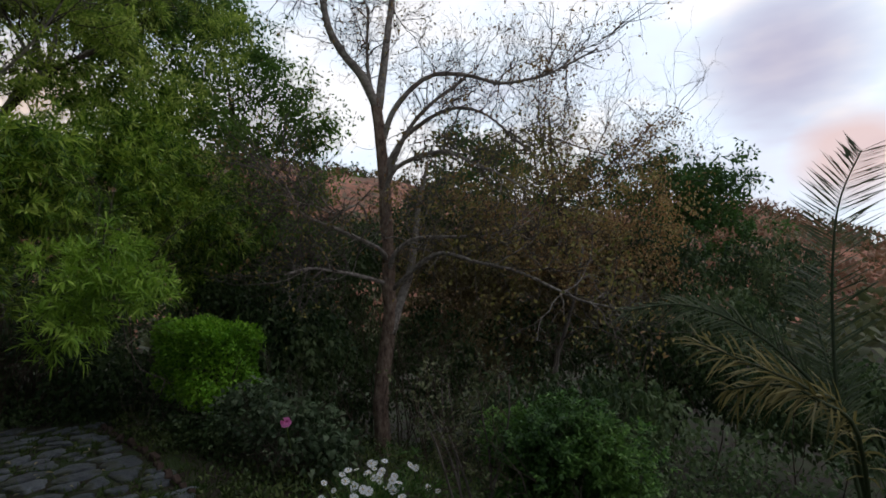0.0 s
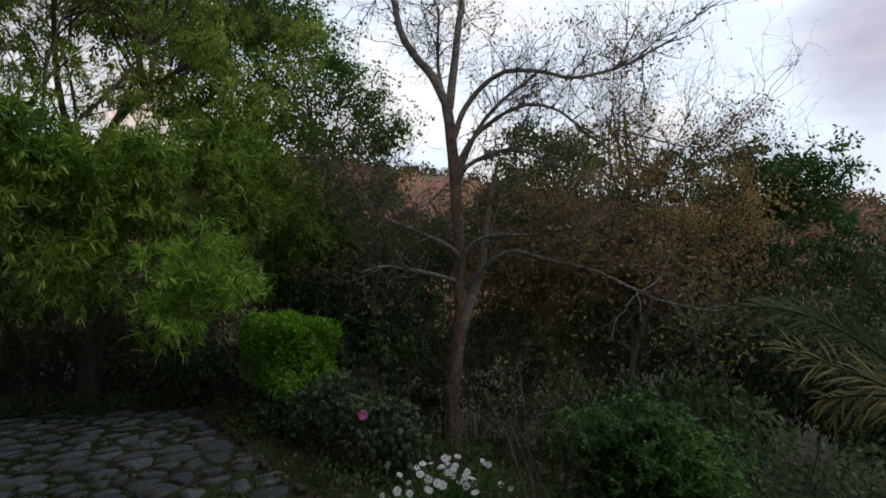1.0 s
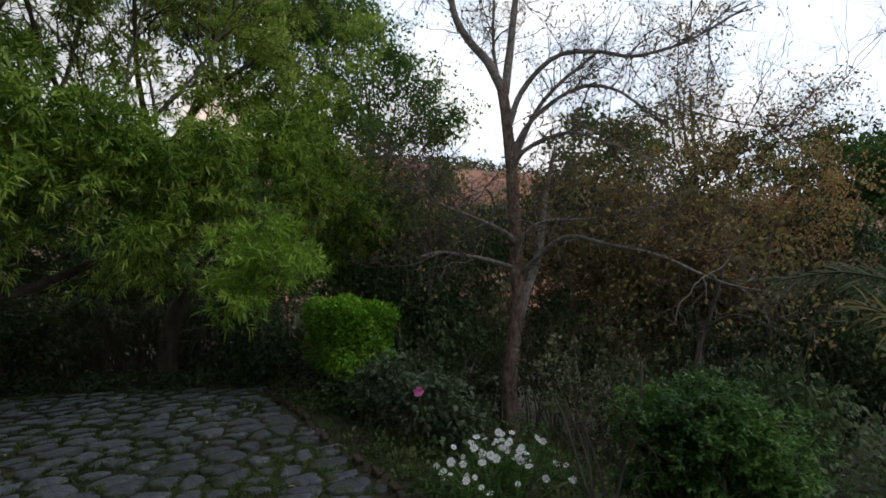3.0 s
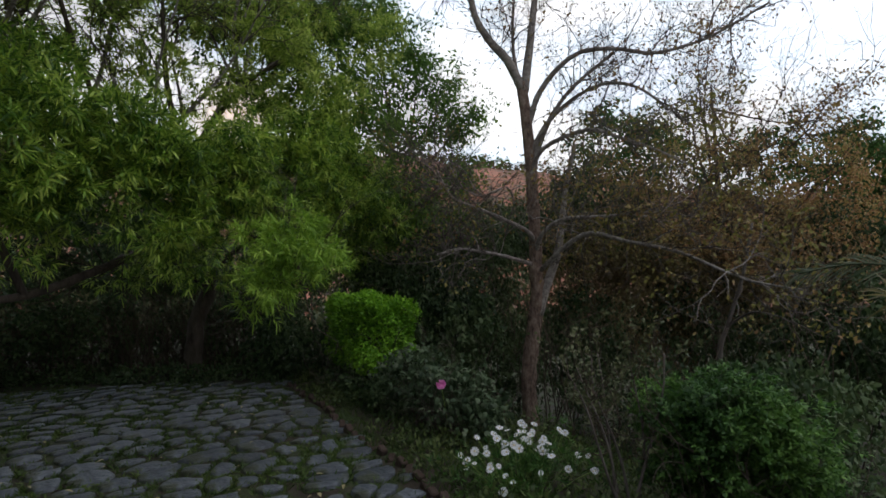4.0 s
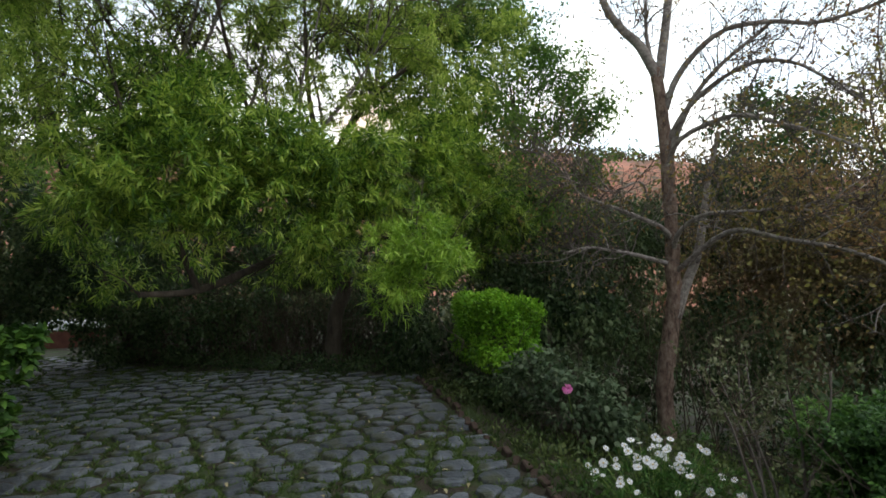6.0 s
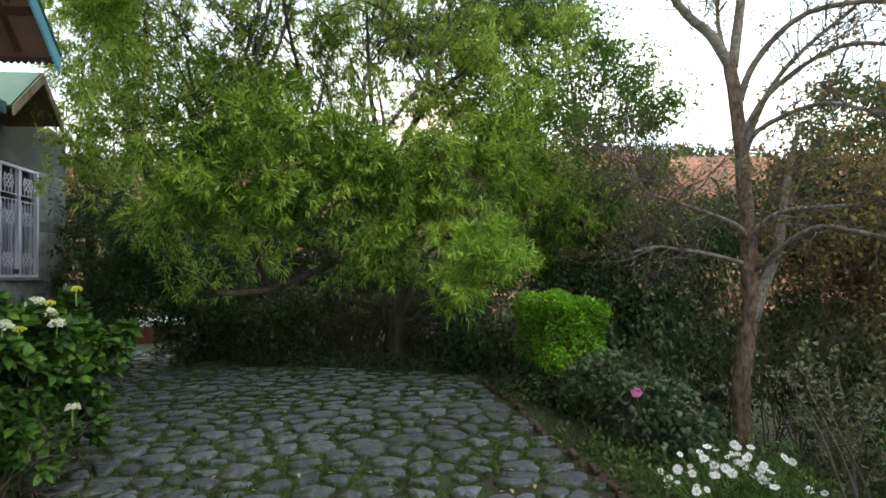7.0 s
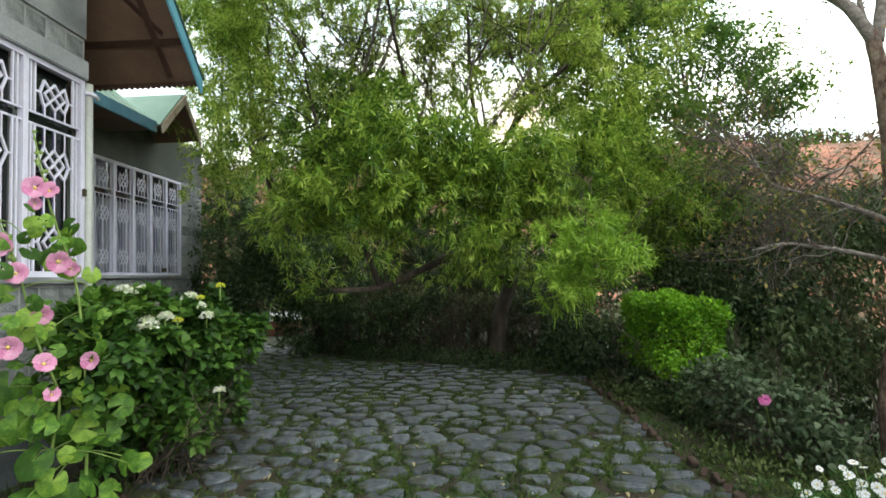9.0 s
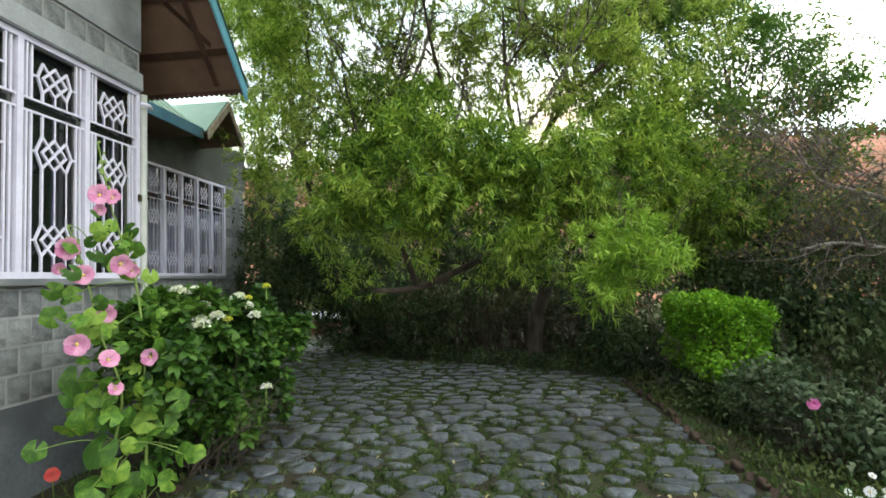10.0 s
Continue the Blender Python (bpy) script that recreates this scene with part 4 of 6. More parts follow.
def rosette_shrub(name, label, x, y, blobs, mat, count, shoots, per, length, width, reach, seed, stems=30, stem_len=0.7, radius=0.12):
    """A leafy shrub: stems, and broad leaves in rosettes at the shoot tips."""
    rng = np.random.default_rng(seed)
    z = lay(x, y)
    ob = thing(name, (x, y, z), label, "shrub")
    st = np.stack([rng.normal(size=stems) * 0.15, rng.normal(size=stems) * 0.12, np.full(stems, -0.05)], 1)
    V, F, _ = twigs(rng, st, rng.normal(size=(stems, 3)) * 0.45 + np.array([0, 0, 1.0]), stem_len, 0.009, 2, 3)
    part("stem_mass", mesh_from("stem_mass", V, F), M_BARK_DARK, ob)["kind"] = "stuff"
    ends, lean = whorl_shoots(rng, lumps(rng, blobs, count, radius), 4, shoots, 0.06)
    lean = unit(lean + np.array([0, 0, 0.45]))
    part("foliage", whorl_leaves("foliage", rng, ends, lean, per, length, width, reach), mat, ob)["kind"] = "stuff"
    return ob


hydrangea = rosette_shrub("hydrangea", "leafy hydrangea bush with white flower heads by the house", -4.0, -2.62,
                          [(0, -0.05, 1.02, 0.60, 0.42, 0.34), (0.4, -0.1, 1.02, 0.50, 0.40, 0.32), (-0.5, 0.0, 0.96, 0.55, 0.45, 0.36), (0.1, -0.05, 0.45, 0.5, 0.40, 0.40), (-0.45, 0.0, 0.5, 0.45, 0.38, 0.36), (-0.2, -0.1, 0.7, 0.6, 0.4, 0.5)],
                          M_HYDRANGEA, 290, 3, 7, 0.092, 0.062, 0.035, 54)
rosette_shrub("round_bush", "dense rounded green garden bush", -1.95, 2.9, [(-0.02, 0, 0.72, 0.36, 0.34, 0.26), (-0.24, -0.1, 0.64, 0.30, 0.28, 0.28), (0.20, 0.08, 0.56, 0.32, 0.30, 0.30), (-0.03, 0.0, 0.35, 0.42, 0.36, 0.32)],
              M_GARDEN_BUSH, 330, 4, 8, 0.036, 0.018, 0.05, 51, radius=0.075)


# ---- paving ----
def in_paving(x, y):
    return (y < 1.43 + 0.03 * math.sin(3 * x)) and y > np.interp(x, [-13.5, -11, -6.5, -5.2, -3.2, 0, 4], [-5.3, -4.95, -4.6, -2.9, -2.55, -2.5, -2.5]) and x > np.interp(y, [-5.5, -4, -2.2, 0.3, 1.4], [-13, -11.5, -9.5, -8.4, -7.4])


def cell(p, others):
    """The patch of ground nearer to p than to its neighbours, as a polygon round p."""
    poly = [(-0.5, -0.5), (0.5, -0.5), (0.5, 0.5), (-0.5, 0.5)]
    for q in others:
        d = (q[0] - p[0], q[1] - p[1])
        h = (d[0] ** 2 + d[1] ** 2) / 2
        cut = []
        for a, c in zip(poly, poly[1:] + poly[:1]):
            sa, sc = a[0] * d[0] + a[1] * d[1] - h, c[0] * d[0] + c[1] * d[1] - h
            if sa <= 0:
                cut.append(a)
            if sa * sc < 0:
                t = sa / (sa - sc)
                cut.append((a[0] + (c[0] - a[0]) * t, a[1] + (c[1] - a[1]) * t))
        poly = cut
        if len(poly) < 3:
            return None
    return poly


def stone_rings(rng, poly, gap):
    """A worn flat stone that fills its patch but for the joint: rounded outline, low dome, sloping sides."""
    P = np.array(poly)
    size = np.sqrt(np.abs(np.sum(P[:, 0] * np.roll(P[:, 1], -1) - np.roll(P[:, 0], -1) * P[:, 1])) / 2)
    P = P * np.array([max(0.5, 1 - 1.35 * gap / size), max(0.6, 1 - 0.8 * gap / size)])
    for cut in (0.22, 0.25):
        P = np.stack([P * (1 - cut) + np.roll(P, -1, 0) * cut, P * cut + np.roll(P, -1, 0) * (1 - cut)], 1).reshape(-1, 2)
    keep = [0]
    for k in range(1, len(P)):
        if np.hypot(*(P[k] - P[keep[-1]])) > 0.028:
            keep.append(k)
    P = P[keep] * (1 + rng.normal(size=(len(keep), 1)) * 0.06) + rng.normal(size=(len(keep), 2)) * 0.005
    n = len(P)
    lift, tilt = rng.uniform(-0.004, 0.012), rng.normal(size=2) * 0.035
    top = lambda Q, z: np.concatenate([Q, (z + lift + Q @ tilt + rng.uniform(-0.003, 0.003, len(Q)))[:, None]], 1)
    c = P.mean(0)
    v = np.concatenate([np.concatenate([P * 1.03, np.full((n, 1), -0.04)], 1), top(P, np.full(n, 0.008)), top(c + (P - c) * 0.93, np.full(n, 0.014)), top(c + (P - c) * 0.5, np.full(n, 0.015)), top(c[None], np.full(1, 0.014 + rng.uniform(-0.003, 0.003)))])
    f = []
    for i in range(3):
        for j in range(n):
            p, q = i * n + j, i * n + (j + 1) % n
            f += [(p, q, q + n), (p, q + n, p + n)]
    f += [(3 * n + j, 3 * n + (j + 1) % n, 4 * n) for j in range(n)]
    return v, np.array(f)


def build_paving():
    rng = np.random.default_rng(61)
    pav = thing("paving", (0, 0, 0), "uneven grey field-stone paving with grass in the joints", "paving", kind="structure")
    pts, x = [], -13.4
    while x < 4.5:
        dx = rng.uniform(0.15, 0.27)
        y = -5.7 + rng.uniform(0, 0.3)
        while y < 1.7:
            dy = rng.uniform(0.17, 0.46)
            pts.append((x + rng.uniform(-0.11, 0.11), y + dy / 2))
            y += dy
        x += dx
    pts = np.array(pts)
    spots = []
    for k, p in enumerate(pts):
        if not in_paving(p[0], p[1]):
            continue
        d = np.hypot(*(pts - p).T)
        near = pts[np.argsort(d)[1:15]]
        poly = cell(p, near)
        if poly:
            spots.append((p[0], p[1], poly, 0.027 + 0.11 * rng.uniform() ** 1.6))
    V, F, o = [], [], 0
    order = sorted(spots, key=lambda s: abs(s[0] + 5.0) + 0.4 * abs(s[1] + 0.3))
    outlines = []
    for i, (sx, sy, poly, gap) in enumerate(order):
        v, f = stone_rings(rng, poly, gap)
        outlines.append((sx, sy, v[:len(v) // 4, :2]))
        if i < 300:
            me = mesh_from("paving_stone", v, f)
            me.materials.append(M_STONE)
            me.polygons.foreach_set("use_smooth", np.ones(len(f), bool))
            part("paving_stone", me, None, pav, at=Matrix.Translation((sx, sy, 0)))
        else:
            V.append(v + np.array([sx, sy, 0]))
            F.append(f + o)
            o += len(v)
    me = mesh_from("more_paving_stones", np.concatenate(V), np.concatenate(F))
    me.polygons.foreach_set("use_smooth", np.ones(len(me.polygons), bool))
    part("more_paving_stones", me, M_STONE, pav)["kind"] = "stuff"
    # tufts of grass stand round the stones, in uneven drifts
    tufts = []
    for sx, sy, ring in outlines:
        m = noise.noise(Vector((sx * 0.8, sy * 0.8, 3.0)))
        for k in range(int(rng.uniform(12, 47) * max(0.2, 0.85 + 1.5 * m))):
            q = ring[int(rng.integers(len(ring)))] * rng.uniform(0.97, 1.35)
            for _ in range(int(rng.integers(2, 6))):
                tufts.append((sx + q[0] + rng.normal() * 0.014, sy + q[1] + rng.normal() * 0.014, -0.006))
    pts = np.array(tufts)
    me = leaf_mesh("joint_grass", rng, pts, rng.normal(size=pts.shape) * np.array([0.8, 0.8, 0.3]) + np.array([0, 0, 0.6]), 0.055, 0.010)
    tagged(part("joint_grass", me, M_GRASS), "short grass and weeds growing in the paving joints", "grass", kind="stuff")
    n = 170
    fx = np.stack([rng.uniform(-9, -2.5, n), rng.uniform(-4, 1.3, n), np.full(n, 0.05)], 1)
    fx = np.array([p for p in fx if in_paving(p[0], p[1])])
    me = leaf_mesh("fallen_leaves", rng, fx, rng.normal(size=fx.shape) * np.array([1, 1, 0.08]), 0.055, 0.024, flat=0.9)
    tagged(part("fallen_leaves", me, M_DEAD), "scattered pale yellow fallen leaves on the paving", "leaf litter", kind="stuff")


build_paving()

# ---- house ----
M_WALL = material("grey_render", [(0.21, 0.23, 0.24), (0.30, 0.32, 0.335), (0.38, 0.40, 0.42)], 1.4, 0.9, 0.25, 30, stain=(0.9, (0.16, 0.17, 0.18), 0.60))
# stained render; its base tone is also lowered for the bushes' shade
M_PLINTH = material("stained_shaded_plinth_render", [(0.075, 0.087, 0.10), (0.125, 0.14, 0.158), (0.18, 0.195, 0.215)], 1.6, 0.85, 0.2, 30, stain=(1.2, (0.08, 0.09, 0.10), 0.52))
# raw cement, darkened further for the shade of the eave and willow
M_CEMENT_SHADED = material("shaded_raw_cement_render", [(0.065, 0.072, 0.07), (0.105, 0.112, 0.107), (0.15, 0.158, 0.15)], 1.6, 0.95, 0.3, 30, stain=(1.0, (0.09, 0.10, 0.085), 0.55))
M_MORTAR = material("pale_mortar", [(0.24, 0.245, 0.25), (0.35, 0.355, 0.36)], 5, 0.95, 0.4, 50)
M_BLOCK = material("grey_concrete_block", [(0.13, 0.14, 0.145), (0.21, 0.225, 0.23), (0.30, 0.315, 0.32)], 9, 0.95, 0.8, 45, pieces=0.35, stain=(3.0, (0.17, 0.18, 0.17), 0.58))
M_WHITE = material("white_paint", [(0.60, 0.59, 0.73), (0.74, 0.73, 0.87)], 5, 0.45, 0.05, 40)
M_SHUTTER = material("pale_lilac_glass_board", [(0.22, 0.22, 0.28), (0.34, 0.34, 0.41)], 2, 0.4, 0.05, 20)
M_SOFFIT = material("brown_soffit_board", [(0.17, 0.105, 0.075), (0.25, 0.16, 0.115)], 2.5, 0.8, 0.1, 30)
M_BATTEN = material("dark_brown_batten", [(0.06, 0.03, 0.022), (0.09, 0.05, 0.035)], 6, 0.7, 0.1, 30)
M_BLUE = material("light_blue_fascia_paint", [(0.14, 0.42, 0.58), (0.20, 0.52, 0.68)], 4, 0.6, 0.1, 30)
M_BLUE_DARK = material("worn_blue_fascia_paint", [(0.05, 0.16, 0.25), (0.09, 0.24, 0.34)], 4, 0.6, 0.1, 30, stain=(5.0, (0.30, 0.22, 0.17), 0.66))
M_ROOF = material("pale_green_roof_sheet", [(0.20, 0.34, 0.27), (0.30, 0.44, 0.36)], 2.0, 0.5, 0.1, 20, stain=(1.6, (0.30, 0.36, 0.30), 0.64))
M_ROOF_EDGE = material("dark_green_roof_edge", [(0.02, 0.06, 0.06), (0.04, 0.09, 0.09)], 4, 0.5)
M_RUSTWOOD = material("weathered_barge_board", [(0.28, 0.18, 0.13), (0.45, 0.36, 0.30), (0.55, 0.48, 0.44)], 5, 0.85, 0.3, 40)
M_PIPE = material("weathered_white_plastic", [(0.42, 0.44, 0.42), (0.58, 0.60, 0.58)], 5, 0.5, 0.05, 40)
M_DARK = material("dark_window_glass", [(0.010, 0.014, 0.013), (0.018, 0.024, 0.022)], 2, 0.1, spec=0.6)
M_BRASS = material("dull_padlock_metal", [(0.10, 0.09, 0.07), (0.16, 0.14, 0.10)], 8, 0.4, metal=0.8)


def box_into(bm, lo, hi):
    v = [bm.verts.new((x, y, z)) for x in (lo[0], hi[0]) for y in (lo[1], hi[1]) for z in (lo[2], hi[2])]
    for f in ((0, 1, 3, 2), (4, 6, 7, 5), (0, 4, 5, 1), (2, 3, 7, 6), (0, 2, 6, 4), (1, 5, 7, 3)):
        bm.faces.new([v[i] for i in f])


def boxed(name, lo, hi, mat, parent=None, label="", bevel=0.0):
    bm = bmesh.new()
    box_into(bm, lo, hi)
    bmesh.ops.recalc_face_normals(bm, faces=bm.faces)
    if bevel:
        bmesh.ops.bevel(bm, geom=bm.edges[:], offset=bevel, segments=2, affect="EDGES")
    return part(name, bm, mat, parent, label)


def bar_mesh(name, line, r):
    """A square bar bent along a line in the x-z plane."""
    bm = bmesh.new()
    for a, b in zip(line, line[1:]):
        a, b = Vector((a[0], 0, a[1])), Vector((b[0], 0, b[1]))
        w = (b - a).normalized()
        s, t = Vector((w.z, 0, -w.x)) * r, Vector((0, r, 0))
        a, b = a - w * r * 0.8, b + w * r * 0.8
        v = [bm.verts.new(p + i * s + j * t) for p in (a, b) for i, j in ((-1, -1), (1, -1), (1, 1), (-1, 1))]
        for f in ((0, 1, 2, 3), (7, 6, 5, 4), (0, 4, 5, 1), (1, 5, 6, 2), (2, 6, 7, 3), (3, 7, 4, 0)):
            bm.faces.new([v[i] for i in f])
    bmesh.ops.recalc_face_normals(bm, faces=bm.faces)
    me = bpy.data.meshes.new(name)
    bm.to_mesh(me)
    bm.free()
    me.materials.append(M_WHITE)
    return me


def sheet_into(bm, a, b, c, d, thick):
    """A flat board from four corners, given thickness along its normal."""
    a, b, c, d = (Vector(p) for p in (a, b, c, d))
    n = (b - a).cross(d - a).normalized() * thick
    lo, hi = [bm.verts.new(p) for p in (a, b, c, d)], [bm.verts.new(p + n) for p in (a, b, c, d)]
    bm.faces.new(lo[::-1])
    bm.faces.new(hi)
    for i in range(4):
        bm.faces.new((lo[i], lo[(i + 1) % 4], hi[(i + 1) % 4], hi[i]))


def board(name, a, b, c, d, thick, mat, parent, label=""):
    bm = bmesh.new()
    sheet_into(bm, a, b, c, d, thick)
    bmesh.ops.recalc_face_normals(bm, faces=bm.faces)
    return part(name, bm, mat, parent, label)


def scalloped(name, a, b, height, tooth, mat, parent, thick=0.02, label=""):
    """A fascia board from a to b with a row of rounded teeth along its lower edge."""
    a, b = Vector(a), Vector(b)
    n = max(2, int((b - a).length / tooth))
    w = (b - a) / n
    out = w.cross(Vector((0, 0, 1))).normalized() * thick
    bm = bmesh.new()
    down = Vector((0, 0, -1))
    for i in range(n):
        p = a + w * i
        prof = [p, p + w, p + w + down * height, p + w * 0.85 + down * (height + tooth * 0.45), p + w * 0.5 + down * (height + tooth * 0.7), p + w * 0.15 + down * (height + tooth * 0.45), p + down * height]
        f = [bm.verts.new(q) for q in prof]
        g = [bm.verts.new(q + out) for q in prof]
        bm.faces.new(f)
        bm.faces.new(g[::-1])
        for k in range(len(f)):
            bm.faces.new((f[k], g[k], g[(k + 1) % len(f)], f[(k + 1) % len(f)]))
    bmesh.ops.remove_doubles(bm, verts=bm.verts, dist=1e-4)
    bmesh.ops.recalc_face_normals(bm, faces=bm.faces)
    return part(name, bm, mat, parent, label)


def grille_lines(w, h, dense):
    """The bent bars of one window grille: outer uprights, and three strands that cross into diamonds."""
    lines = []
    us = (0.07, 0.14, 0.86, 0.93) if dense else (0.10, 0.90)
    for u in us:
        lines.append([(u * w, 0), (u * w, 0.70 * h)])
        lines.append([(u * w, 0.755 * h), (u * w, h)])
    lines += [[(0, 0.70 * h), (w, 0.70 * h)], [(0, 0.755 * h), (w, 0.755 * h)]]
    if dense:
        lines += [[(0.14 * w, v * h), (0.22 * w, v * h)] for v in (0.14, 0.53, 0.865)] + [[(0.78 * w, v * h), (0.86 * w, v * h)] for v in (0.14, 0.53, 0.865)]
    amp = 0.19 * w
    for c in (0.31, 0.5, 0.69):
        for sign in (1, -1):
            line = [(c * w, 0)]
            for v0 in (0.07, 0.46):
                for k, q in enumerate((0, 1, 0)):
                    line.append((c * w + sign * amp * q * (1.0 if c == 0.5 or (c < 0.5) == (sign > 0) else 0.5), (v0 + 0.07 * k) * h))
            line.append((c * w, 0.70 * h))
            lines.append(line)
            lines.append([(c * w, 0.755 * h), (c * w, 0.80 * h), (c * w + sign * amp * (1.0 if c == 0.5 or (c < 0.5) == (sign > 0) else 0.4), 0.865 * h), (c * w, 0.93 * h)])
    return lines


def window(x0, x1, z0, z1, y, count, pane_mat, parent, dense, label):
    """A barred window: outer frame, posts, panes, and a bent-bar grille in every bay."""
    w, h = (x1 - x0) / count, z1 - z0
    f = 0.035
    bm = bmesh.new()
    ring = [[bm.verts.new((x, yy, z)) for x, z in ((x0 - s, z0 - s), (x1 + s, z0 - s), (x1 + s, z1 + s), (x0 - s, z1 + s))] for s in (f * 0.7, -f * 0.7) for yy in (y, y + 0.05)]
    for i in range(4):
        j = (i + 1) % 4
        for a, b in ((0, 1), (1, 3), (3, 2), (2, 0)):
            bm.faces.new((ring[a][i], ring[a][j], ring[b][j], ring[b][i]))
    bmesh.ops.recalc_face_normals(bm, faces=bm.faces)
    win = part("window", bm, M_WHITE, parent, label)
    for k in range(1, count):
        boxed("mullion", (x0 + k * w - f * 0.7, y + 0.002, z0 + f * 0.7), (x0 + k * w + f * 0.7, y + 0.052, z1 - f * 0.7), M_WHITE, win)
    meshes = [bar_mesh("grille_bar", line, 0.0085 if dense else 0.007) for line in grille_lines(w - 2 * f * 0.7, h - 2 * f * 0.7, dense)]
    for k in range(count):
        cut = z0 + 0.73 * h
        boxed("pane", (x0 + k * w + f, y - 0.085, z0), (x0 + (k + 1) * w - f, y - 0.07, cut), pane_mat, win)
        boxed("pane", (x0 + k * w + f, y - 0.085, cut), (x0 + (k + 1) * w - f, y - 0.07, z1), M_DARK if k < count - 1 else pane_mat, win)
        deep = 0.0 if dense else 0.045
        boxed("transom", (x0 + k * w + f * 0.7, y - 0.06, z0 + (0.715 - deep) * h), (x0 + (k + 1) * w - f * 0.7, y - 0.04, z0 + 0.745 * h), M_DARK, win)
        if not dense:
            for u in (0.36, 0.64):
                boxed("gap", (x0 + (k + u) * w - 0.008, y - 0.068, z0 + 0.04), (x0 + (k + u) * w + 0.008, y - 0.062, cut - 0.1), M_DARK, win)
        for me in meshes:
            part("grille_bar", me, None, win, at=Matrix.Translation((x0 + k * w + f * 0.7, y + 0.03, z0 + f * 0.7)))
    return win


def block_mesh(rng, lx, lz):
    """A rough-faced block with chamfered edges; its face looks along +y."""
    c, d = 0.007, 0.005
    v = [(0, 0, 0), (lx, 0, 0), (lx, 0, lz), (0, 0, lz), (c, d, c), (lx - c, d, c), (lx - c, d, lz - c), (c, d, lz - c), (lx / 2 + rng.uniform(-0.02, 0.02), d + rng.uniform(-0.002, 0.003), lz / 2)]
    f = [(0, 1, 5), (0, 5, 4), (1, 2, 6), (1, 6, 5), (2, 3, 7), (2, 7, 6), (3, 0, 4), (3, 4, 7), (4, 5, 8), (5, 6, 8), (6, 7, 8), (7, 4, 8)]
    me = mesh_from("block", v, f)
    me.materials.append(M_BLOCK)
    return me


def courses(parent, x0, x1, z0, z1, y, lx, lz, seed):
    rng = np.random.default_rng(seed)
    kinds = [block_mesh(rng, lx - 0.014, lz - 0.016) for _ in range(5)]
    row, z = 0, z0
    while z + lz <= z1 + 0.01:
        x = x0 + (lx / 2 if row % 2 else 0)
        while x + lx <= x1 + 0.01:
            part("block", kinds[int(rng.integers(5))], None, parent, at=Matrix.Translation((x, y + rng.uniform(-0.003, 0.003), z)))
            x += lx
        z += lz
        row += 1


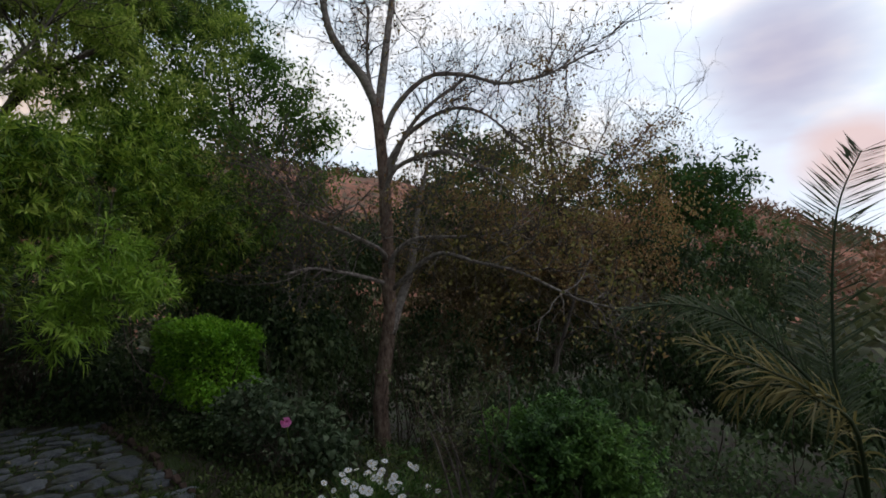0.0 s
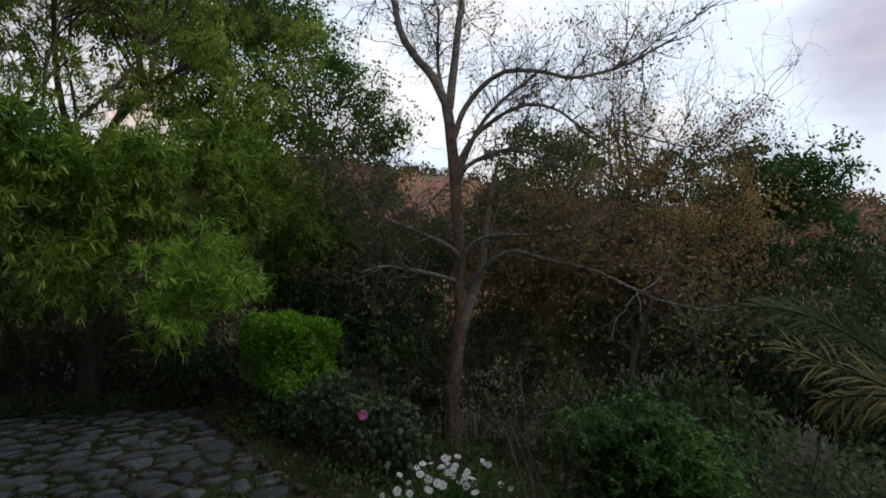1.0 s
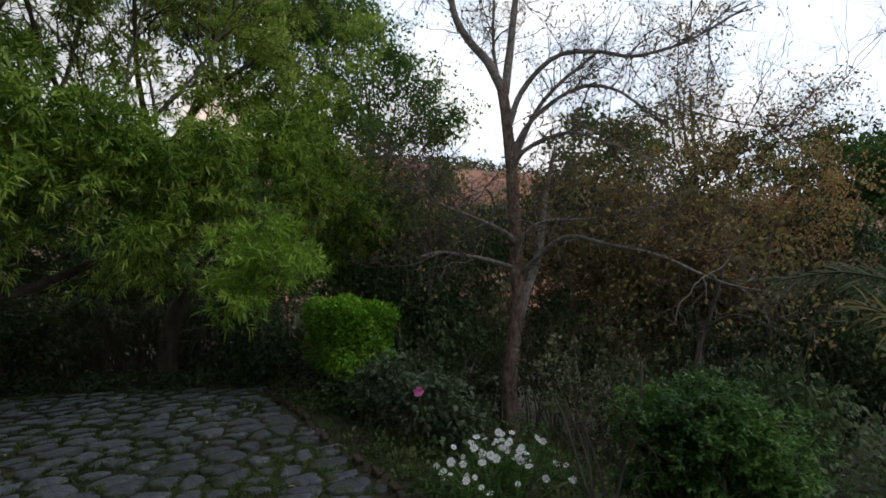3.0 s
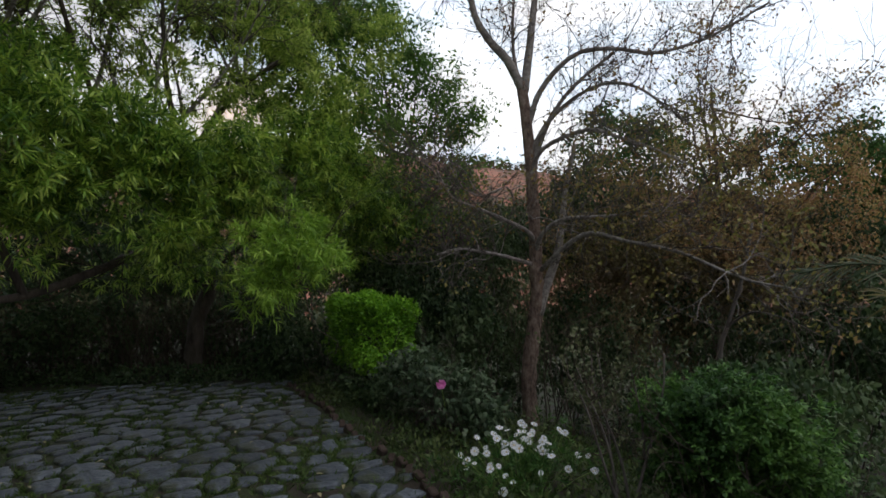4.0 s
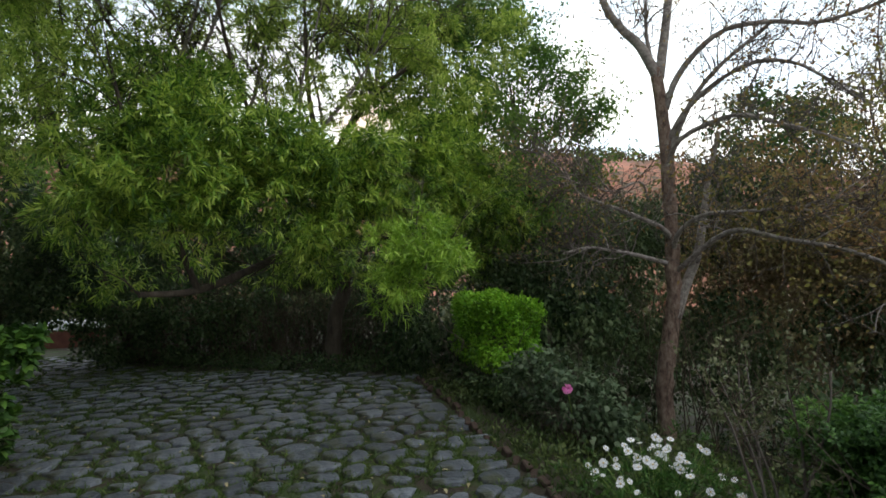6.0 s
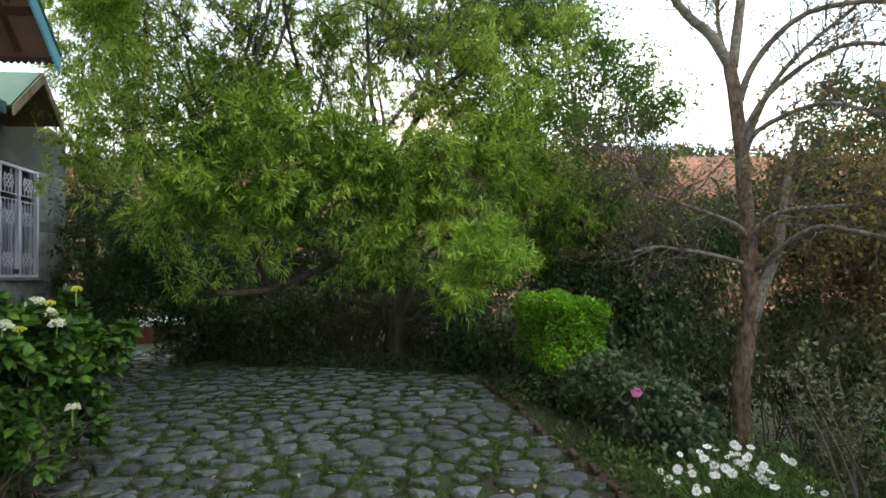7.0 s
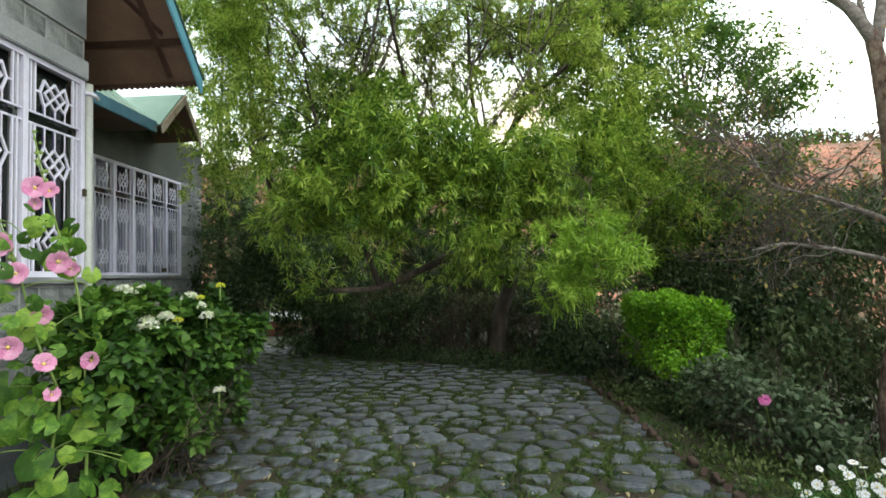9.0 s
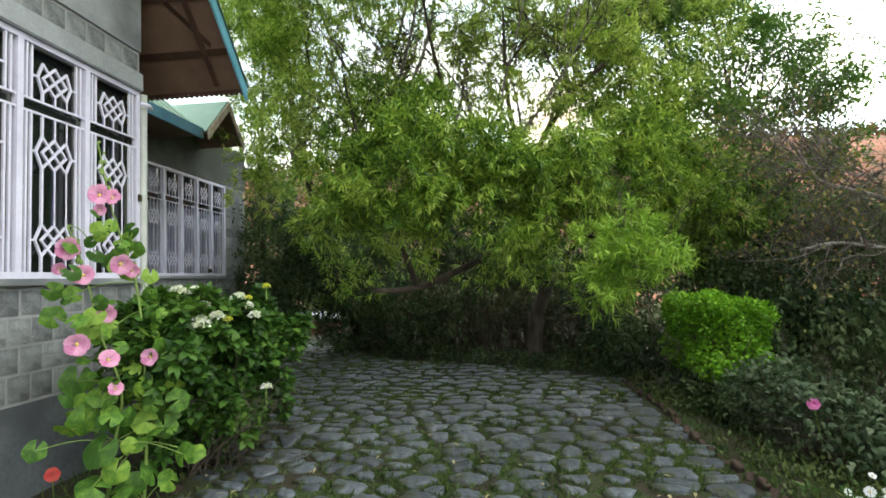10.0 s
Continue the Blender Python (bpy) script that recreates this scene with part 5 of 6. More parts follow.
def build_house():
    house = thing("house", (0, 0, 0), "grey block house with white window grilles and blue-trimmed roof", "house")
    # near wing: plinth, barred window, lintel and gable wall
    boxed("plinth", (-4.62, -3.95, -0.15), (6, -3.705, 0.68), M_PLINTH, house, "smooth grey rendered plinth")
    low = boxed("wall", (-4.62, -3.95, 0.68), (6, -3.72, 1.53), M_MORTAR, house)
    courses(low, -4.60, -2.0, 0.70, 1.52, -3.72, 0.195, 0.205, 71)
    boxed("window_sill", (-4.64, -3.95, 1.53), (-1.98, -3.66, 1.585), M_WALL, house, bevel=0.008)
    boxed("wall", (-1.98, -3.95, 1.53), (6, -3.70, 3.42), M_WALL, house)
    boxed("lintel", (-4.62, -3.95, 3.42), (6, -3.67, 3.60), M_WALL, house, "rough concrete lintel", bevel=0.01)
    band = boxed("wall", (-4.62, -3.95, 3.60), (6, -3.72, 3.82), M_MORTAR, house)
    courses(band, -4.60, -2.4, 3.61, 3.82, -3.722, 0.22, 0.2, 72)
    bm = bmesh.new()
    for y in (-3.95, -3.70):
        bm.faces.new([bm.verts.new(p) for p in ((-4.62, y, 3.82), (6.0, y, 3.82), (6.0, y, 4.4), (-0.4, y, 8.6), (-4.62, y, 4.5))])
    fa, fb = list(bm.faces)
    for i in range(5):
        va, vb = list(fa.verts), list(fb.verts)
        bm.faces.new((va[i], va[(i + 1) % 5], vb[(i + 1) % 5], vb[i]))
    bmesh.ops.recalc_face_normals(bm, faces=bm.faces)
    part("gable_wall", bm, M_WALL, house, "smooth pale grey rendered gable")
    boxed("wall", (-4.62, -5.65, -0.15), (-4.40, -3.95, 4.45), M_WALL, house)
    window(-4.595, -2.035, 1.61, 3.40, -3.76, 4, M_DARK, house, True, "white-painted window with a diamond-pattern iron grille")
    bm = bmesh.new()
    tube_into(bm, [(-4.70, -3.74, 0.9), (-4.70, -3.74, 2.0), (-4.70, -3.74, 3.42)], 0.042, 0.042, 10)
    part("downpipe", bm, M_PIPE, house, "weathered white plastic downpipe")
    bm = bmesh.new()
    tube_into(bm, [(-4.60, -3.69, 3.30), (-4.64, -3.64, 3.29), (-4.72, -3.66, 3.28)], 0.02, 0.02, 8)
    part("pipe_bracket", bm, M_WHITE, house)
    boxed("padlock", (-4.62, -3.71, 2.33), (-4.58, -3.685, 2.40), M_BRASS, house, bevel=0.006)
    # near roof: a gable that looks on the garden, with a deep boarded overhang
    sl, ex, ez, fy, by = 1.02, -5.45, 3.72, -3.05, -9.0
    rx = -0.4
    rz = ez + (rx - ex) * sl
    board("soffit", (ex, fy, ez), (ex, by, ez), (rx, by, rz), (rx, fy, rz), -0.015, M_SOFFIT, house, "brown boarded soffit")
    board("roof", (ex - 0.05, fy + 0.04, ez + 0.03), (rx, fy + 0.04, rz + 0.08), (rx, by, rz + 0.08), (ex - 0.05, by, ez + 0.03), 0.03, M_ROOF_EDGE, house, "dark green metal roof sheet")
    board("roof", (6.2, fy + 0.04, rz - (6.2 - rx) * sl + 0.08), (6.2, by, rz - (6.2 - rx) * sl + 0.08), (rx, by, rz + 0.08), (rx, fy + 0.04, rz + 0.08), 0.03, M_ROOF_EDGE, house)
    for k, yy in enumerate((-3.30, -4.30, -5.30)):
        x1 = ex + 1.9
        board("batten", (ex + 0.06, yy, ez + 0.03), (ex + 0.06, yy - 0.05, ez + 0.03), (x1, yy - 0.05, ez + 0.03 + (x1 - ex - 0.06) * sl), (x1, yy, ez + 0.03 + (x1 - ex - 0.06) * sl), -0.03, M_BATTEN, house)
    for xx in (-5.15, -4.75):
        zz = ez + (xx - ex) * sl - 0.045
        board("batten", (xx, fy - 0.02, zz), (xx, -5.6, zz), (xx + 0.05, -5.6, zz + 0.05 * sl), (xx + 0.05, fy - 0.02, zz + 0.05 * sl), 0.03, M_BATTEN, house)
    board("batten", (-5.1, -3.25, ez + 0.33), (-4.70, -3.62, ez + 0.73), (-4.66, -3.60, ez + 0.76), (-5.06, -3.22, ez + 0.36), 0.03, M_BATTEN, house)
    scalloped("barge_board", (ex - 0.03, fy + 0.03, ez + 0.05), (rx, fy + 0.03, rz + 0.05), 0.17, 0.05, M_BLUE, house, 0.022, "light blue barge board with a scalloped edge")
    scalloped("eave_board", (ex - 0.02, by, ez + 0.03), (ex - 0.02, fy, ez + 0.03), 0.06, 0.06, M_BATTEN, house, 0.02, "dark brown scalloped eave board")
    # far wing: set back, with a small cross gable at its end
    far = boxed("wall", (-10.7, -5.9, -0.15), (-4.62, -5.66, 1.62), M_MORTAR, house)
    courses(far, -10.69, -7.0, 0.62, 1.62, -5.66, 0.40, 0.20, 73)
    boxed("window_sill", (-10.0, -5.9, 1.62), (-7.3, -5.60, 1.67), M_WALL, house, bevel=0.008)
    side = boxed("wall", (-10.7, -5.9, 1.62), (-9.88, -5.66, 3.5), M_MORTAR, house)
    courses(side, -10.69, -9.88, 1.66, 3.48, -5.66, 0.40, 0.20, 74)
    boxed("wall", (-7.40, -5.9, 1.62), (-4.62, -5.65, 3.5), M_CEMENT_SHADED, house)
    boxed("wall", (-9.88, -5.9, 3.5), (-7.40, -5.652, 4.3), M_CEMENT_SHADED, house)
    boxed("wall", (-10.7, -5.9, 3.5), (-9.88, -5.65, 4.3), M_CEMENT_SHADED, house)
    boxed("wall", (-7.40, -5.9, 3.5), (-4.62, -5.65, 4.3), M_CEMENT_SHADED, house)
    boxed("wall", (-10.7, -9.2, -0.15), (-10.45, -5.9, 4.3), M_WALL, house)
    window(-9.85, -7.43, 1.69, 3.46, -5.70, 5, M_SHUTTER, house, False, "white window with a fine iron grille over pale boards")
    boxed("window_latch", (-9.28, -5.64, 1.73), (-9.20, -5.60, 1.80), M_BRASS, house)
    board("roof", (-4.62, -4.9, 3.98), (-4.62, -8.2, 6.9), (-7.8, -8.2, 6.9), (-7.8, -4.9, 3.98), 0.03, M_ROOF, house, "pale green corrugated roof sheet")
    for k in range(11):
        xx = -5.0 - k * 0.24
        board("roof_rib", (xx, -4.9, 4.02), (xx, -8.2, 6.94), (xx - 0.05, -8.2, 6.94), (xx - 0.05, -4.9, 4.02), 0.012, M_ROOF, house)
    scalloped("eave_board", (-7.75, -4.87, 4.02), (-4.62, -4.87, 4.02), 0.14, 0.05, M_BLUE_DARK, house, 0.02, "worn blue eave board with a scalloped edge")
    board("soffit", (-4.62, -4.89, 3.90), (-7.75, -4.89, 3.90), (-7.75, -5.66, 3.90), (-4.62, -5.66, 3.90), 0.02, M_SOFFIT, house)
    gx, gz1, gy = -8.45, 4.68, -4.82
    # the slope turned away gets a dark sheet, its shade put into colour
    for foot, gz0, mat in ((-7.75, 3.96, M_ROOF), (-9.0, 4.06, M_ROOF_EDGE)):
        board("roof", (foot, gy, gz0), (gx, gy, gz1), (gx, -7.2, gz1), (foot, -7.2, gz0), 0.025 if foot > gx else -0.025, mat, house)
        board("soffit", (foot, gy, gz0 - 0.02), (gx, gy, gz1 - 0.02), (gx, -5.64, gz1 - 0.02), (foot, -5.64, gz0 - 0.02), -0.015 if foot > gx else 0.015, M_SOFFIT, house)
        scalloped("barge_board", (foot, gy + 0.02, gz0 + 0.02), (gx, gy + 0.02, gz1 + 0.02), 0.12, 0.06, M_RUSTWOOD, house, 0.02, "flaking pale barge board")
    return house


build_house()

# ---- flowers ----
M_PINK = material("pink_petal", [(0.50, 0.12, 0.30), (0.68, 0.26, 0.46), (0.80, 0.44, 0.62)], 12, 0.6, island=0.3, glow_through=0.3)
M_ROSE = material("deep_pink_petal", [(0.70, 0.14, 0.44), (0.80, 0.28, 0.58)], 12, 0.6, island=0.3, glow_through=0.3)
M_RED = material("red_petal", [(0.62, 0.06, 0.07), (0.75, 0.14, 0.12)], 12, 0.6, island=0.3, glow_through=0.3)
M_EYE = material("yellow_flower_eye", [(0.65, 0.45, 0.10), (0.75, 0.58, 0.22)], 20, 0.8)
M_PETAL = material("white_petal", [(0.70, 0.72, 0.76), (0.84, 0.85, 0.88)], 12, 0.6, island=0.2, glow_through=0.25)
M_FLORET = material("cream_floret", [(0.62, 0.68, 0.42), (0.80, 0.82, 0.70), (0.80, 0.82, 0.84)], 9, 0.6, island=0.5, glow_through=0.25)
M_YELLOW = material("yellow_green_floret", [(0.55, 0.60, 0.06), (0.70, 0.70, 0.12)], 9, 0.6, island=0.3, glow_through=0.25)
M_STALK = material("green_stalk", [(0.14, 0.22, 0.05), (0.22, 0.32, 0.09)], 6, 0.6)
M_MALLOW = material("hollyhock_leaf", [(0.042, 0.11, 0.016), (0.11, 0.24, 0.03), (0.26, 0.41, 0.06)], 1.3, pieces=0.5, bump=0.15, bump_scale=9, **LEAF)
M_TERRA = material("terracotta_edging", [(0.028, 0.02, 0.017), (0.052, 0.034, 0.027), (0.078, 0.054, 0.042)], 6, 0.9, 0.5, 40, stain=(6.0, (0.08, 0.08, 0.05), 0.56))
M_PLANTER = material("red_brick_planter", [(0.10, 0.04, 0.03), (0.16, 0.07, 0.05)], 6, 0.9, 0.5, 30)


def disc_flower(rng, petals, r, mat, eye_r, cup=0.35, wide=1.0):
    """Meshes of one blossom that looks along +z: broad rounded petals and a raised eye."""
    V, F = [], []
    for k in range(petals):
        a = 2 * math.pi * k / petals + rng.uniform(-0.1, 0.1)
        o = len(V)
        half = wide * math.pi / petals * 1.15
        for i, (rr, hw, z) in enumerate(((0.12, 0.35, 0.0), (0.5, 0.9, cup * 0.45), (0.85, 1.0, cup * 0.75), (1.0, 0.6, cup * 0.72))):
            for s in (-1, 0, 1):
                th = a + s * half * hw
                q = r * rr * (1.0 if s == 0 else 0.97) * rng.uniform(0.94, 1.05)
                V.append((q * math.cos(th), q * math.sin(th), r * z + (0.06 * r if s else 0) + k * 0.0012))
        for i in range(3):
            for s in range(2):
                p = o + 3 * i + s
                F += [(p, p + 1, p + 4), (p, p + 4, p + 3)]
    me = mesh_from("petals", V, F)
    me.materials.append(mat)
    me.polygons.foreach_set("use_smooth", np.ones(len(F), bool))
    bm = bmesh.new()
    bmesh.ops.create_icosphere(bm, subdivisions=1, radius=eye_r, matrix=Matrix.Translation((0, 0, eye_r * 0.6)) @ Matrix.Diagonal((1, 1, 0.8, 1)))
    eye = bpy.data.meshes.new("eye")
    bm.to_mesh(eye)
    bm.free()
    eye.materials.append(M_EYE)
    return me, eye


def lobed_leaf(rng, r):
    """A round, shallowly lobed leaf with a notch at its stalk and folds along its ribs; faces +z."""
    n, V, F = 26, [(0, 0, 0)], []
    for k in range(n):
        a = math.radians(-90 + 14) + math.radians(332) * k / (n - 1)
        lobe = 1 + 0.045 * math.cos(5 * (a + math.pi / 2) + math.pi)
        for q, s in ((0.5, 0.5), (1.0, 1.0)):
            rr = r * s * lobe * rng.uniform(0.96, 1.04)
            V.append((rr * math.cos(a), rr * math.sin(a), 0.05 * r * math.cos(10 * a) * s - 0.22 * r * s * s))
    for k in range(n - 1):
        i, j = 1 + 2 * k, 3 + 2 * k
        F += [(0, i, j), (i, i + 1, j + 1), (i, j + 1, j)]
    me = mesh_from("leaf", V, F)
    me.materials.append(M_MALLOW)
    me.polygons.foreach_set("use_smooth", np.ones(len(F), bool))
    return me


def facing(p, to, rng, wild=0.35):
    w = Vector(to) - Vector(p)
    w = (w.normalized() + Vector(rng.normal(size=3)) * wild).normalized()
    return Matrix.Translation(p) @ w.to_track_quat("Z", "Y").to_matrix().to_4x4()


def hollyhocks():
    """Two tall flower stalks with pink blossoms and large lobed leaves, in the bed below the window."""
    rng = np.random.default_rng(81)
    petals = [disc_flower(rng, 5, 1.0, M_PINK, 0.17, 0.55, 1.0) for _ in range(3)]
    leaves = [lobed_leaf(rng, 1.0) for _ in range(4)]
    plants = (
        ([(-3.24, -2.69, 0.05), (-3.21, -2.65, 0.47), (-3.16, -2.63, 1.00), (-3.09, -2.64, 1.53), (-3.01, -2.74, 1.98), (-2.96, -2.81, 2.45)],
         [(-2.93, -2.77, 2.09, 0.085), (-2.99, -2.73, 2.08, 0.07), (-2.96, -2.65, 1.65, 0.085), (-3.04, -2.63, 1.61, 0.06), (-3.10, -2.54, 1.04, 0.075), (-2.98, -2.70, 0.86, 0.06), (-2.94, -2.78, 2.00, 0.05)]),
        ([(-3.15, -2.89, 0.06), (-3.10, -2.79, 0.50), (-3.08, -2.73, 0.83), (-2.98, -2.79, 1.18), (-2.92, -2.86, 1.61), (-2.86, -2.93, 1.90)],
         [(-2.78, -2.87, 1.75, 0.09), (-2.85, -2.81, 1.58, 0.085), (-2.81, -2.94, 1.63, 0.05), (-2.93, -2.73, 1.34, 0.08), (-2.78, -2.79, 1.17, 0.09), (-2.92, -2.70, 1.05, 0.08)]),
    )
    for n, (stalk, flowers) in enumerate(plants):
        ob = thing("hollyhock", (0, 0, 0), "tall hollyhock with pink blossoms against the block wall", "flower", "hollyhocks by the house")
        bm = bmesh.new()
        tube_into(bm, stalk, 0.012, 0.004, 7)
        part("stalk", bm, M_STALK, ob)
        for x, y, z, r in flowers:
            pet, eye = petals[int(rng.integers(3))]
            m = facing((x, y, z), (0.1, -0.3, 1.5), rng) @ Matrix.Scale(r * 0.80, 4)
            fl = part("blossom", pet, None, ob, at=m)
            e = part("eye", eye, None, fl)
        for k in range(44):
            i = int(rng.integers(1, len(stalk) - 2))
            f = rng.uniform()
            p = np.array(stalk[i]) * (1 - f) + np.array(stalk[i + 1]) * f
            q = p + np.array([rng.normal() * 0.12, rng.normal() * 0.08, rng.normal() * 0.05])
            part("leaf", leaves[int(rng.integers(4))], None, ob, at=facing(q, (0.1, -0.3, 2.6), rng, 0.5) @ Matrix.Rotation(rng.uniform(0, 6.28), 4, "Z") @ Matrix.Scale(rng.uniform(0.03, 0.07), 4))
        top = np.array(stalk[-1])
        prev = np.array(stalk[-2])
        for k in range(16):
            p = prev + (top - prev) * (0.15 + 0.85 * k / 15) + rng.normal(size=3) * 0.012
            bm = bmesh.new()
            bmesh.ops.create_icosphere(bm, subdivisions=1, radius=0.016 - 0.0006 * k, matrix=Matrix.Translation(p) @ Matrix.Diagonal((1, 1, 1.3, 1)))
            part("bud", bm, M_STALK, ob)
        for k, (x, y, z, r) in enumerate(GREENS):
            if k % 2 != n:
                continue
            m = facing((x, y, z), (0.1, -0.3, 2.6), rng, 0.4) @ Matrix.Rotation(rng.uniform(0, 6.28), 4, "Z") @ Matrix.Scale(r * 0.8, 4)
            part("leaf", leaves[int(rng.integers(4))], None, ob, at=m)
            f = min(range(len(stalk)), key=lambda i: abs(stalk[i][2] - z))
            bm = bmesh.new()
            tube_into(bm, [stalk[f], ((stalk[f][0] + x) / 2, (stalk[f][1] + y) / 2, (stalk[f][2] + z) / 2 + 0.03), (x, y, z)], 0.004, 0.003, 5)
            part("leaf_stalk", bm, M_STALK, ob)


GREENS = [(-3.16, -2.51, 1.08, 0.10), (-3.23, -2.65, 1.36, 0.07), (-3.29, -2.54, 0.79, 0.12), (-3.23, -2.43, 0.74, 0.10), (-3.16, -2.63, 0.61, 0.10), (-3.22, -2.53, 0.56, 0.10), (-3.16, -2.68, 0.50, 0.11), (-3.24, -2.63, 0.26, 0.12), (-3.00, -2.71, 0.34, 0.10), (-3.21, -2.39, 0.38, 0.10), (-3.14, -2.78, 0.60, 0.10), (-2.95, -2.88, 0.67, 0.12), (-2.97, -2.96, 0.74, 0.12), (-2.93, -2.77, 0.49, 0.13), (-3.11, -2.68, 0.21, 0.11), (-2.88, -3.04, 1.33, 0.09), (-2.88, -2.90, 1.47, 0.07), (-3.00, -2.98, 0.91, 0.12), (-3.17, -2.76, 1.15, 0.09), (-2.91, -2.81, 1.79, 0.05), (-3.01, -2.68, 1.79, 0.06), (-3.02, -2.83, 0.81, 0.10), (-3.32, -2.56, 0.17, 0.10), (-3.31, -2.37, 0.36, 0.09), (-3.13, -2.57, 1.45, 0.06), (-2.89, -2.94, 0.64, 0.10), (-2.92, -2.80, 0.28, 0.12), (-2.75, -3.03, 0.55, 0.08), (-3.07, -2.74, 0.19, 0.10)]
hollyhocks()


def hydrangea_heads():
    rng = np.random.default_rng(82)
    o = np.array(hydrangea.matrix_basis.translation)
    for x, y, z, r, mat in HEADS:
        p, d = in_ball(rng, 90, 0.85)
        d[:, 2] = np.abs(d[:, 2]) * 0.8
        a = d * r * np.array([0.9, 0.9, 0.95]) - np.array([0, 0, 0.035])
        m = Matrix.Translation((x - o[0], y - o[1], z - o[2]))
        bm = bmesh.new()
        tube_into(bm, [(0, 0, -0.16), (0.01, 0, -0.09), (0, 0, -0.02)], 0.006, 0.005, 6)
        stalk = part("flower_stalk", bm, M_STALK, hydrangea, at=m)
        part("flower_head", leaf_mesh("flower_head", rng, np.repeat(a, 3, 0), np.repeat(d, 3, 0) * 0.35 + rng.normal(size=(270, 3)), r * 0.34, r * 0.30, fold=0.05), mat, stalk, "domed cream-white flower head" if mat is M_FLORET else "small yellow-green flower head")


HEADS = [(-3.74, -2.76, 1.48, 0.06, M_FLORET), (-3.81, -2.64, 1.47, 0.065, M_FLORET), (-4.04, -2.42, 1.41, 0.06, M_FLORET), (-3.98, -2.32, 1.34, 0.055, M_FLORET), (-3.92, -2.22, 1.27, 0.05, M_FLORET), (-3.70, -2.42, 1.28, 0.055, M_FLORET), (-3.56, -2.48, 1.23, 0.085, M_FLORET), (-3.75, -2.55, 1.37, 0.045, M_FLORET), (-4.05, -2.19, 0.67, 0.045, M_FLORET), (-4.32, -2.30, 1.50, 0.035, M_YELLOW), (-3.83, -2.40, 1.25, 0.035, M_YELLOW), (-4.08, -2.35, 1.41, 0.03, M_YELLOW), (-3.74, -2.75, 1.38, 0.03, M_YELLOW)]
hydrangea_heads()


def daisies():
    """The clump of white daisies at the front of the bed."""
    rng = np.random.default_rng(83)
    kinds = [disc_flower(rng, 11, 1.0, M_PETAL, 0.2, 0.1, 0.8) for _ in range(3)]
    cx, cy = -2.94, 2.06
    z0 = lay(cx, cy)
    ob = thing("daisy_clump", (cx, cy, z0), "clump of white daisies with fine green leaves", "flower")
    n = 62
    for k in range(n):
        a, q = rng.uniform(0, 6.28), rng.uniform(0, 1) ** 0.6
        px, py = 0.40 * q * math.cos(a), 0.56 * q * math.sin(a)
        pz = 0.40 - 0.20 * q + rng.uniform(-0.1, 0.1)
        bm = bmesh.new()
        tube_into(bm, [(px * 0.4, py * 0.4, -0.03), (px * 0.75, py * 0.75, pz * 0.6), (px, py, pz)], 0.003, 0.002, 4)
        part("stem", bm, M_STALK, ob)
        pet, eye = kinds[k % 3]
        w = Vector((0.5 * px + rng.normal() * 0.3 + 0.4, 0.5 * py + rng.normal() * 0.3 - 0.3, 0.8)).normalized()
        m = Matrix.Translation((px, py, pz)) @ w.to_track_quat("Z", "Y").to_matrix().to_4x4() @ Matrix.Scale(rng.uniform(0.018, 0.032), 4)
        fl = part("blossom", pet, None, ob, at=m)
        part("eye", eye, None, fl)
    c = rng.normal(size=(240, 3)) * np.array([0.20, 0.28, 0.08]) + np.array([0, 0, 0.16])
    part("foliage", spray_leaves("foliage", rng, c, 9, 0.06, 0.010, 0.1, -0.4), M_BUSH, ob)["kind"] = "stuff"


daisies()


def single_flower(name, label, at, r, mat, foot, petals=14):
    rng = np.random.default_rng(int(abs(at[0]) * 100))
    ob = thing(name, (0, 0, 0), label, "flower")
    for ring, s in enumerate((1.0, 0.75, 0.5)):
        pet, eye = disc_flower(rng, 6, r * s, mat, r * 0.1, 0.35 + 0.45 * ring)
        part("petals", pet, None, ob, at=facing(at, (0, 0, 1.9), rng, 0.1))
    bm = bmesh.new()
    tube_into(bm, [foot, ((at[0] + foot[0]) / 2, (at[1] + foot[1]) / 2, (at[2] + foot[2]) * 0.55), at], 0.005, 0.004, 6)
    part("stem", bm, M_STALK, ob)


single_flower("rose", "single open pink rose on its bush", (-4.08, 2.06, 0.46), 0.045, M_ROSE, (-4.2, 2.2, lay(-4.2, 2.2) - 0.02))
single_flower("red_flower", "small red flower at the foot of the wall", (-3.26, -3.38, 0.22), 0.05, M_RED, (-3.43, -3.52, -0.04))


